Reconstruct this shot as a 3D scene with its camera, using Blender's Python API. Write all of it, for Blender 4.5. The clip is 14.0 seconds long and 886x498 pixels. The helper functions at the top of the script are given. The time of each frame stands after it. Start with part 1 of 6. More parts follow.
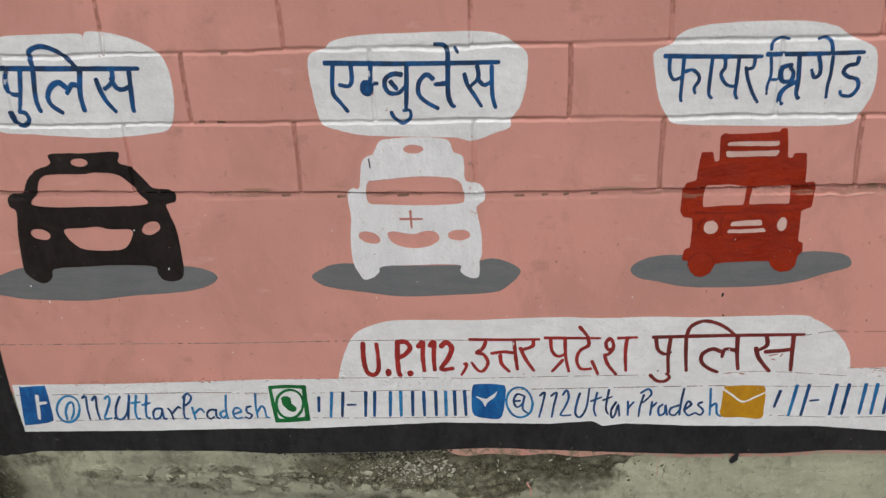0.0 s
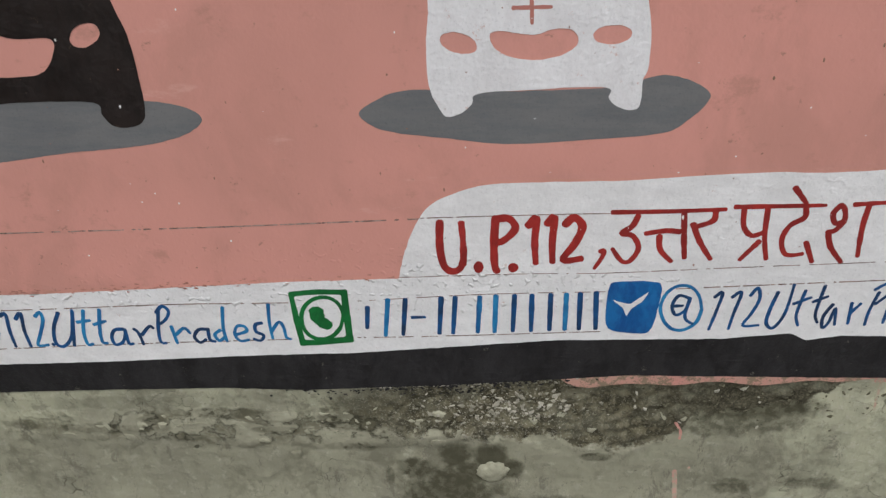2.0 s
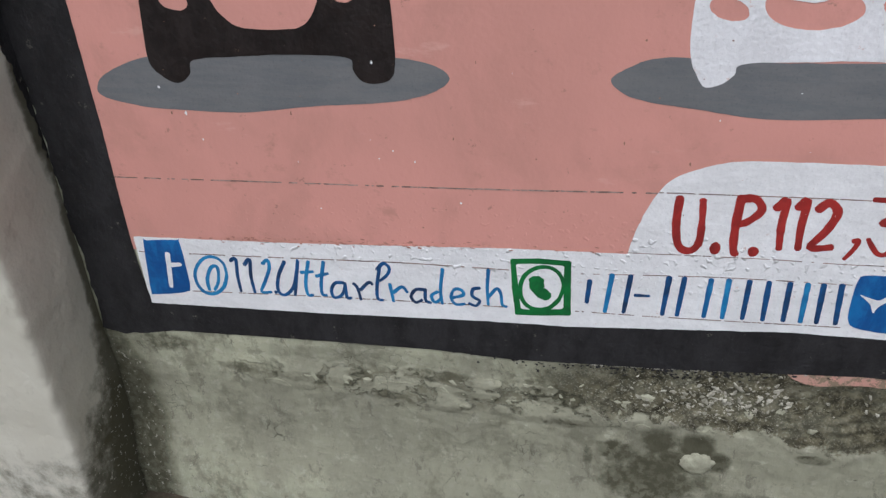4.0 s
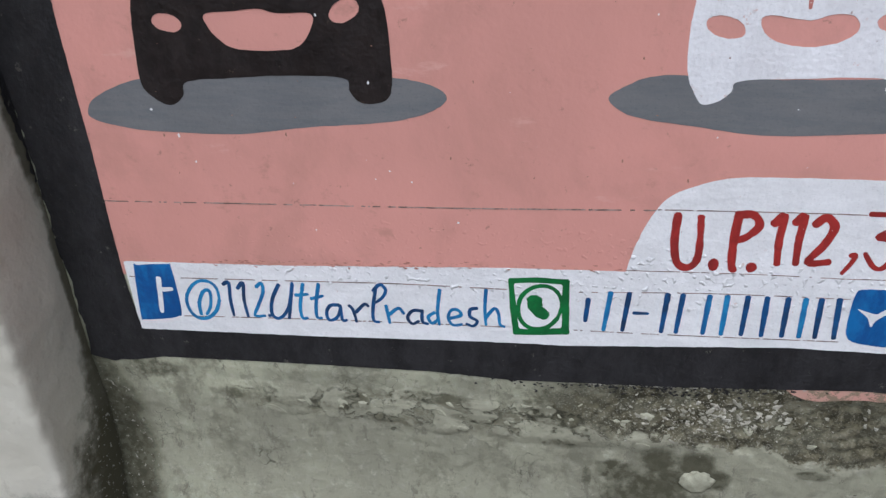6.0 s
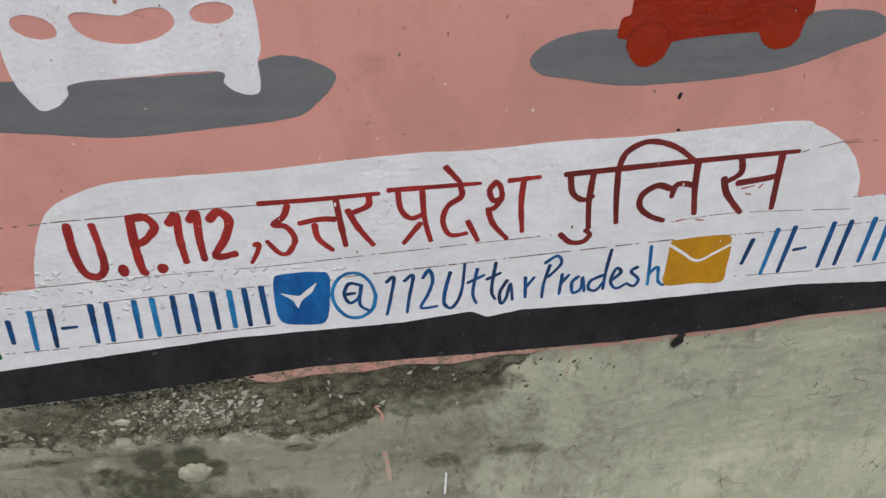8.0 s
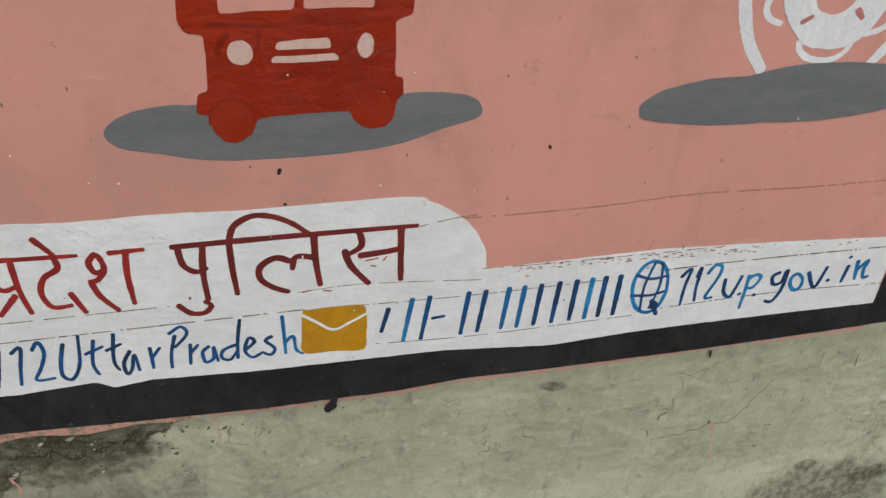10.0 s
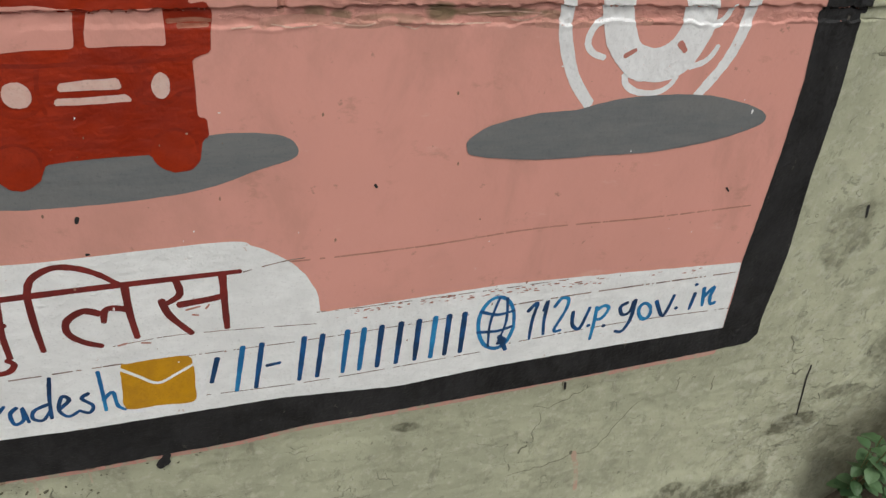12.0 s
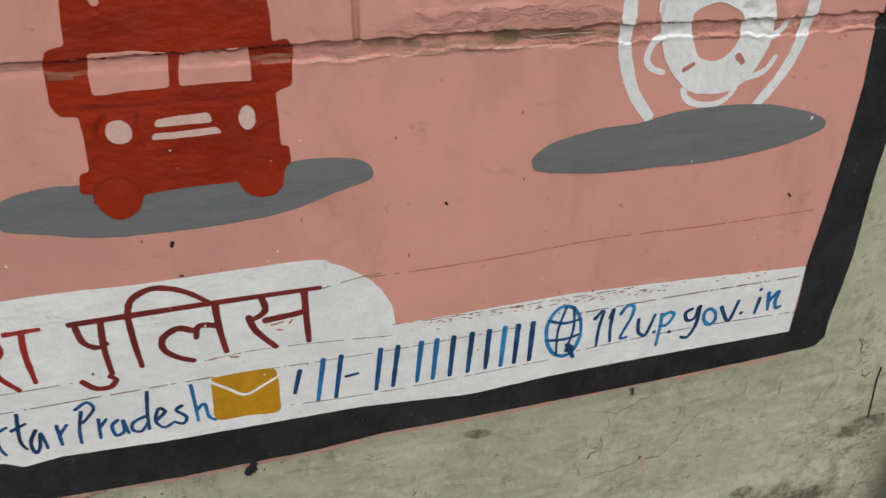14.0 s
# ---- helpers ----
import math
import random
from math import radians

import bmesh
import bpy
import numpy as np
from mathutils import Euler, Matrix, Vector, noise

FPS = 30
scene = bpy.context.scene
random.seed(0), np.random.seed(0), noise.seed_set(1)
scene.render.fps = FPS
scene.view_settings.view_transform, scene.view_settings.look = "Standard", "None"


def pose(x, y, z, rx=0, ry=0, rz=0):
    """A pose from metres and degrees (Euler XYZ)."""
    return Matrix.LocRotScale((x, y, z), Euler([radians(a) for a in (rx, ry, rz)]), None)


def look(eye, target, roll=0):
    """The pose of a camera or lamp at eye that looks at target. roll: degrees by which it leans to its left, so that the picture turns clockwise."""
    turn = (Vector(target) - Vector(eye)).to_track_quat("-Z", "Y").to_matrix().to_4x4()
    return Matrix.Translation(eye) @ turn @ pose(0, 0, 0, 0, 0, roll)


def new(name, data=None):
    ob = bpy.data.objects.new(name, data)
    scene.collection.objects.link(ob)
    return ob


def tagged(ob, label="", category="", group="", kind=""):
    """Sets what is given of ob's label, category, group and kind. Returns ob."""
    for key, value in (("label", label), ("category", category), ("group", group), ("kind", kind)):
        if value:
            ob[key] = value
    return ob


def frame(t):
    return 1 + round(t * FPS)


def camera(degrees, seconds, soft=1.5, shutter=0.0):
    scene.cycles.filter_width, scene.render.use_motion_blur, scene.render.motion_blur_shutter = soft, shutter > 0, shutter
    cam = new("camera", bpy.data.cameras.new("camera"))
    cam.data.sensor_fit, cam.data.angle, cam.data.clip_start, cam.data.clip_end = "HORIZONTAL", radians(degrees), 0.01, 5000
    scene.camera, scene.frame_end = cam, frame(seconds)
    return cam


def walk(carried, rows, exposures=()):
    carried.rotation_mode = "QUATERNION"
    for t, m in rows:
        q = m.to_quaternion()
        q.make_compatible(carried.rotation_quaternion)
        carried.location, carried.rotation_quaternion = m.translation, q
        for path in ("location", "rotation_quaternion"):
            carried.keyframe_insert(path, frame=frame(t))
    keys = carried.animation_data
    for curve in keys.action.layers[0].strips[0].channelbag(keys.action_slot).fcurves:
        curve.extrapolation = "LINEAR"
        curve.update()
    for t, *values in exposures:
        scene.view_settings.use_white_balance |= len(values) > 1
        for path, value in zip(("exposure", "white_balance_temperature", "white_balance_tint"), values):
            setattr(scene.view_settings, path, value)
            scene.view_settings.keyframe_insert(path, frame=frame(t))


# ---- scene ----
cam = camera(56.1, 14.0, 1.35, 0.14)
PATH = [
    (0, (0.146, -1.75, 1.603), (-0.095, 0.08, 0.832), -2.6),
    (0.5, (-0.11, -1.467, 1.451), (-0.179, 0.334, 0.583), -2.5),
    (1, (-0.194, -1.356, 1.327), (-0.348, 0.421, 0.422), -3.0),
    (1.5, (-0.206, -1.225, 1.274), (-0.332, 0.529, 0.322), -2.3),
    (2, (-0.182, -1.125, 1.224), (-0.346, 0.596, 0.218), -2.8),
    (2.5, (-0.187, -1.067, 1.197), (-0.382, 0.624, 0.148), -3.2),
    (3, (-0.155, -1.061, 1.193), (-0.354, 0.62, 0.128), -3.6),
    (3.5, (-0.237, -1.095, 1.212), (-0.629, 0.562, 0.164), -4.0),
    (3.7, (-0.31, -1.148, 1.2), (-0.781, 0.504, 0.175), -3.7),
    (5.8, (-0.384, -1.142, 1.185), (-0.819, 0.541, 0.195), -3.4),
    (6, (-0.371, -1.151, 1.187), (-0.791, 0.549, 0.22), -3.4),
    (6.5, (-0.286, -1.115, 1.239), (-0.341, 0.557, 0.143), -0.8),
    (7, (-0.019, -1.1, 1.259), (0.158, 0.554, 0.149), -0.2),
    (7.2, (0.017, -1.079, 1.24), (0.155, 0.568, 0.114), -1.3),
    (9.3, (0.419, -0.92, 1.296), (0.664, 0.655, 0.086), 1.7),
    (9.5, (0.464, -0.926, 1.31), (0.768, 0.631, 0.093), 2.8),
    (10, (0.527, -0.957, 1.321), (0.938, 0.618, 0.159), 5.2),
    (10.5, (0.588, -0.963, 1.35), (1.071, 0.593, 0.19), 6.4),
    (11, (0.632, -0.987, 1.354), (1.204, 0.562, 0.226), 5.6),
    (11.5, (0.643, -0.938, 1.338), (1.209, 0.611, 0.207), 6.8),
    (12, (0.663, -0.921, 1.339), (1.263, 0.62, 0.214), 7.4),
    (12.5, (0.667, -0.92, 1.337), (1.262, 0.629, 0.22), 7.3),
    (13, (0.674, -0.913, 1.339), (1.283, 0.631, 0.222), 7.6),
    (13.5, (0.671, -0.906, 1.337), (1.268, 0.644, 0.223), 7.2),
    (14, (0.631, -0.954, 1.371), (1.104, 0.637, 0.256), 3.2),
]
walk(cam, [(t, look(eye, target, roll)) for t, eye, target, roll in PATH], [(0, 0.095, 6410, 10), (1, 0.075, 6510, 11), (2.5, 0.065, 6150, 11), (3.7, 0.175, 5950, 12), (6, 0.28, 5720, 13), (7, 0.105, 5930, 14), (9.5, 0.095, 6300, 8), (12, 0.095, 6500, 7), (14, 0.085, 6450, 7)])

# ---- overcast daylight ----
world = bpy.data.worlds.new("overcast_sky")
scene.world = world
world.use_nodes = True
wn = world.node_tree
wn.nodes.clear()
sky = wn.nodes.new("ShaderNodeTexSky")
sky.sky_type, sky.sun_disc = "NISHITA", False
sky.sun_elevation, sky.sun_rotation = radians(58), radians(188)
sky.dust_density, sky.air_density = 4.0, 1.0
grey = wn.nodes.new("ShaderNodeHueSaturation")
grey.inputs["Saturation"].default_value = 0.25
back = wn.nodes.new("ShaderNodeBackground")
back.inputs["Strength"].default_value = 0.12
wout = wn.nodes.new("ShaderNodeOutputWorld")
wn.links.new(sky.outputs[0], grey.inputs["Color"])
wn.links.new(grey.outputs[0], back.inputs["Color"])
wn.links.new(back.outputs[0], wout.inputs["Surface"])
sun = new("sun", bpy.data.lights.new("sun", "SUN"))
sun.data.energy, sun.data.angle, sun.data.color = 1.0, radians(25), (1.0, 0.97, 0.93)
sun.matrix_world = look((-0.5, -3.5, 6.0), (0, 0, 0))


# ---- materials ----
class Nodes:
    """A small shorthand for building one node material."""

    def __init__(self, name, roughness=0.8):
        self.m = bpy.data.materials.new(name)
        self.m.use_nodes = True
        self.t = self.m.node_tree
        self.b = self.t.nodes["Principled BSDF"]
        self.b.inputs["Roughness"].default_value = roughness
        self.b.inputs["Specular IOR Level"].default_value = 0.3
        self.place = self.t.nodes.new("ShaderNodeNewGeometry").outputs["Position"]

    def link(self, a, b):
        if isinstance(a, (int, float)):
            b.default_value = a
        elif isinstance(a, tuple):
            b.default_value = (*a, 1) if len(a) == 3 and b.type == "RGBA" else a
        else:
            self.t.links.new(a, b)

    def noise(self, scale, detail=4, stretch=(1, 1, 1), rough=0.55, warp=0.0):
        mp = self.t.nodes.new("ShaderNodeMapping")
        mp.inputs["Scale"].default_value = stretch
        self.t.links.new(self.place, mp.inputs["Vector"])
        n = self.t.nodes.new("ShaderNodeTexNoise")
        n.inputs["Scale"].default_value, n.inputs["Detail"].default_value = scale, detail
        n.inputs["Roughness"].default_value, n.inputs["Distortion"].default_value = rough, warp
        self.t.links.new(mp.outputs[0], n.inputs["Vector"])
        return n.outputs["Fac"]

    def edges(self, scale, warp=0.05):
        """Distance to the edges of warped cells, for cracks."""
        n = self.t.nodes.new("ShaderNodeTexNoise")
        n.inputs["Scale"].default_value = 14
        self.t.links.new(self.place, n.inputs["Vector"])
        mix = self.t.nodes.new("ShaderNodeVectorMath")
        mix.operation = "MULTIPLY_ADD"
        self.t.links.new(n.outputs["Color"], mix.inputs[0])
        mix.inputs[1].default_value = (warp,) * 3
        self.t.links.new(self.place, mix.inputs[2])
        v = self.t.nodes.new("ShaderNodeTexVoronoi")
        v.feature, v.inputs["Scale"].default_value = "DISTANCE_TO_EDGE", scale
        self.t.links.new(mix.outputs[0], v.inputs["Vector"])
        return v.outputs["Distance"]

    def ramp(self, value, lo, hi, a=0.0, b=1.0):
        r = self.t.nodes.new("ShaderNodeMapRange")
        r.interpolation_type = "SMOOTHSTEP"
        self.link(value, r.inputs["Value"])
        for key, v in (("From Min", lo), ("From Max", hi), ("To Min", a), ("To Max", b)):
            r.inputs[key].default_value = v
        return r.outputs[0]

    def math(self, op, a, b=0.0):
        n = self.t.nodes.new("ShaderNodeMath")
        n.operation = op
        self.link(a, n.inputs[0])
        self.link(b, n.inputs[1])
        return n.outputs[0]

    def mix(self, fac, a, b, mode="MIX"):
        n = self.t.nodes.new("ShaderNodeMix")
        n.data_type, n.blend_type = "RGBA", mode
        self.link(fac, n.inputs["Factor"])
        self.link(a, n.inputs["A"])
        self.link(b, n.inputs["B"])
        return n.outputs["Result"]

    def patch(self, x, z, rx, rz, ragged=1.0, scale=9, axis="X"):
        """Mask of a ragged oval patch on the wall at (x, z)."""
        s = self.t.nodes.new("ShaderNodeSeparateXYZ")
        self.t.links.new(self.place, s.inputs[0])
        u = self.math("DIVIDE", self.math("SUBTRACT", s.outputs[axis], x), rx)
        v = self.math("DIVIDE", self.math("SUBTRACT", s.outputs["Z"], z), rz)
        e = self.math("ADD", self.math("MULTIPLY", u, u), self.math("MULTIPLY", v, v))
        e = self.math("ADD", e, self.math("MULTIPLY", self.math("SUBTRACT", self.noise(scale, 6, rough=0.65), 0.5), 4.0 * ragged))
        return self.ramp(e, 0.35, 1.35, 1.0, 0.0)

    def bump(self, height, strength, distance=0.002, normal=None):
        n = self.t.nodes.new("ShaderNodeBump")
        n.inputs["Strength"].default_value, n.inputs["Distance"].default_value = strength, distance
        self.link(height, n.inputs["Height"])
        if normal is not None:
            self.link(normal, n.inputs["Normal"])
        return n.outputs["Normal"]

    def done(self, color, normal=None, rough=None):
        self.link(color, self.b.inputs["Base Color"])
        if normal is not None:
            self.link(normal, self.b.inputs["Normal"])
        if rough is not None:
            self.link(rough, self.b.inputs["Roughness"])
        return self.m


def paint(name, base, second, amount=0.5, rough=0.65, streak=(1, 1, 1), under=None, worn=0.0, relief=0.35, gloss=0.3, lumps=0.0):
    """Brushed wall paint: two tones in streaks, fine grain, the undercoat showing through where it is worn."""
    n = Nodes(name, rough)
    n.b.inputs["Specular IOR Level"].default_value = gloss
    c = n.mix(n.math("MULTIPLY", n.ramp(n.noise(18, 6, streak, 0.65, 0.5), 0.4, 0.62), amount), base, second)
    c = n.mix(n.ramp(n.noise(75, 4, streak), 0.45, 0.6, 0.0, 0.5 * amount), c, second)
    c = n.mix(n.ramp(n.noise(5, 5), 0.4, 0.65, 0.0, 0.24), c, tuple(0.74 * v for v in base))
    c = n.mix(n.ramp(n.noise(300, 3), 0.58, 0.7, 0.0, 0.25), c, tuple(0.5 * v for v in base))
    if under:
        c = n.mix(n.math("MULTIPLY", n.ramp(n.noise(38, 9, rough=0.8), 0.63 - 0.1 * worn, 0.66 - 0.1 * worn), 0.85), c, under)
    grain = n.math("ADD", n.noise(130, 3, rough=0.5), n.math("MULTIPLY", n.noise(26, 3, streak), 2.0))
    if lumps:
        grain = n.math("ADD", grain, n.math("MULTIPLY", n.ramp(n.noise(105, 1, rough=0.3), 0.58, 0.74, 0.0, lumps), n.math("MAXIMUM", n.patch(-0.55, 0.5, 0.75, 0.06, 0.3, 9), n.ramp(n.noise(4, 3), 0.5, 0.65, 0.0, 0.3))))
    return n.done(c, n.bump(grain, relief, 0.002), n.ramp(n.noise(30, 4), 0.38, 0.62, rough - 0.15, rough + 0.12))


WHITE = paint("off_white_paint", (0.82, 0.82, 0.81), (0.69, 0.69, 0.68), 0.55, 0.55, (0.8, 1, 1.3), (0.55, 0.42, 0.36), 0.0, 0.6, 0.3, 1.5)
GLOSSWHITE = paint("thick_white_paint", (0.83, 0.83, 0.83), (0.72, 0.71, 0.71), 0.55, 0.42, (1, 1, 0.4), (0.6, 0.4, 0.34), 0.2, 0.8, 0.3, 0.8)
GREY = paint("slate_grey_paint", (0.15, 0.157, 0.16), (0.19, 0.19, 0.185), 0.6, 0.6, (0.4, 1, 2))
BLACK = paint("matt_black_paint", (0.017, 0.0165, 0.017), (0.034, 0.033, 0.034), 0.7, 0.55, (1, 1, 0.5), (0.13, 0.12, 0.1), 0.12, 1.0, 0.22)
SOOT = paint("brown_black_paint", (0.014, 0.0105, 0.0095), (0.026, 0.02, 0.018), 0.8, 0.5, (1, 1, 0.6), (0.1, 0.07, 0.05), 0.05, 0.8, 0.22)
RED = paint("brick_red_paint", (0.33, 0.026, 0.006), (0.225, 0.017, 0.006), 0.8, 0.5, (0.4, 1, 1.2), None, 0.0, 0.7)
MAROON = paint("maroon_paint", (0.38, 0.034, 0.028), (0.2, 0.02, 0.018), 0.8, 0.5, (1, 1, 0.5))
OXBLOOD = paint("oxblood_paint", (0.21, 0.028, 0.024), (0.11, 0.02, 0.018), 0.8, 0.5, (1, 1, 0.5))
BLUE = paint("deep_blue_paint", (0.014, 0.1, 0.28), (0.014, 0.03, 0.07), 0.95, 0.5, (1, 1, 0.6))
LIGHTBLUE = paint("washed_blue_paint", (0.03, 0.25, 0.5), (0.014, 0.1, 0.27), 0.9, 0.5, (1, 1, 0.6))
ICONBLUE = paint("icon_blue_paint", (0.016, 0.15, 0.4), (0.01, 0.065, 0.23), 0.9, 0.5, (1, 1, 0.5))
GREEN = paint("green_paint", (0.012, 0.17, 0.04), (0.01, 0.1, 0.028), 0.8, 0.5)
MUSTARD = paint("mustard_paint", (0.55, 0.27, 0.012), (0.42, 0.2, 0.015), 0.7, 0.5)
ROSE = paint("rose_paint_mark", (0.5, 0.2, 0.16), (0.4, 0.17, 0.13), 0.5)
PALE = paint("pale_rose_paint", (0.66, 0.47, 0.41), (0.62, 0.37, 0.31), 0.7)


def line_paint():
    n = Nodes("faded_pencil_line", 0.8)
    return n.done(n.mix(n.ramp(n.noise(60, 3), 0.4, 0.6), (0.36, 0.27, 0.23), (0.17, 0.12, 0.1)))


LINE = line_paint()
OVERSPILL = paint("worn_rose_overspill", (0.6, 0.29, 0.24), (0.5, 0.33, 0.26), 0.7, 0.75, (1, 1, 0.6), (0.4, 0.37, 0.27), 1.2, 0.5)
PATCHY = paint("patchy_rose_overspill", (0.58, 0.28, 0.23), (0.46, 0.29, 0.22), 0.8, 0.75, (1, 1, 0.6), (0.2, 0.17, 0.11), 1.35, 0.5)
BRIGHTRED = paint("orange_red_paint", (0.33, 0.027, 0.006), (0.26, 0.021, 0.006), 0.8, 0.5, (1, 1, 1))
DARKRED = paint("dark_red_brush_marks", (0.2, 0.016, 0.006), (0.28, 0.022, 0.006), 1.0, 0.5, (0.5, 1, 1.6))
WORNRED = paint("thin_worn_red_paint", (0.36, 0.15, 0.1), (0.22, 0.05, 0.025), 0.9, 0.7, (0.3, 1, 2))
JOINTDIRT = paint("dusty_rose_joint", (0.57, 0.27, 0.215), (0.43, 0.21, 0.16), 0.9, 0.8, (1, 1, 0.4))
FAINT = paint("faint_rose_run", (0.5, 0.33, 0.25), (0.44, 0.4, 0.29), 0.9, 0.8, (1, 1, 0.5), (0.44, 0.43, 0.31), 1.0)
SCORE = paint("brown_scored_line", (0.38, 0.18, 0.135), (0.5, 0.24, 0.19), 0.9, 0.85)
CRACK = paint("dark_hair_crack", (0.13, 0.125, 0.085), (0.24, 0.235, 0.165), 0.9, 0.9)


# olive dirt caught on the ledge: x, z, half width, half height, strength
OLIVE = ((0.98, 1.015, 0.02, 0.013, 0.8), (0.83, 1.011, 0.014, 0.011, 0.65), (0.86, 1.009, 0.014, 0.008, 0.65), (1.05, 1.014, 0.07, 0.006, 0.7), (1.13, 1.011, 0.025, 0.006, 0.5), (0.92, 1.006, 0.05, 0.006, 0.45), (0.3, 1.013, 0.05, 0.004, 0.5), (-0.5, 1.012, 0.04, 0.004, 0.5))


def rose_wall_paint():
    """The mural's rose ground: faded clouds, scuffs and dirt washed down from the ledge."""
    n = Nodes("rose_wall_paint", 0.72)
    c = n.mix(n.ramp(n.noise(1.7, 4), 0.34, 0.66), (0.67, 0.315, 0.26), (0.58, 0.28, 0.228))
    c = n.mix(n.ramp(n.noise(6, 7, (1, 1, 0.6), 0.65, 0.4), 0.48, 0.66, 0.0, 0.5), c, (0.5, 0.25, 0.2))
    c = n.mix(n.ramp(n.noise(11, 9, (1, 1, 1.4), 0.72), 0.57, 0.68, 0.0, 0.42), c, (0.38, 0.2, 0.15))
    c = n.mix(n.ramp(n.noise(34, 7, rough=0.75), 0.62, 0.68, 0.0, 0.6), c, (0.3, 0.16, 0.12))
    c = n.mix(n.ramp(n.noise(13, 8, (0.5, 1, 1.6), 0.7), 0.6, 0.7, 0.0, 0.4), c, (0.7, 0.42, 0.35))
    for x, z, rx, rz, much in OLIVE:
        c = n.mix(n.math("MULTIPLY", n.patch(x, z, rx, rz, 0.5, 40), much), c, (0.2, 0.16, 0.085))
    grain = n.math("ADD", n.noise(110, 3, rough=0.5), n.math("MULTIPLY", n.noise(24, 5, rough=0.6), 2.4))
    grain = n.math("ADD", grain, n.math("MULTIPLY", n.ramp(n.noise(100, 1, rough=0.3), 0.6, 0.74, 0.0, 1.2), n.patch(-0.6, 0.53, 0.5, 0.06, 0.4, 8)))
    torn = n.math("MAXIMUM", n.patch(0.99, 1.036, 0.17, 0.022, 0.22, 18), n.math("MULTIPLY", n.patch(1.2, 1.01, 0.52, 0.011, 0.12, 24), 0.7))
    crumble = n.math("ADD", n.ramp(n.noise(48, 6, (0.6, 1, 1.3), 0.7, 0.6), 0.44, 0.56), n.noise(150, 5, (0.6, 1, 1.2), 0.7))
    nrm = n.bump(n.math("MULTIPLY", torn, crumble), 0.6, 0.004, n.bump(grain, 0.3, 0.002))
    c = n.mix(n.math("MULTIPLY", torn, n.ramp(n.noise(48, 6, (0.6, 1, 1.3), 0.7, 0.6), 0.5, 0.4, 0.0, 0.3)), c, (0.4, 0.21, 0.15))
    return n.done(c, nrm, n.ramp(n.noise(8, 4), 0.35, 0.65, 0.55, 0.82))


PINK = rose_wall_paint()


# lower edge of the spalled strip of plaster: x and z along the wall
SPALL = ((-0.62, 0.268), (-0.45, 0.215), (-0.384, 0.166), (-0.27, 0.17), (-0.16, 0.156), (-0.116, 0.174), (-0.072, 0.147), (0.016, 0.142), (0.09, 0.163), (0.136, 0.226), (0.226, 0.243), (0.314, 0.255), (0.36, 0.297), (0.5, 0.4))


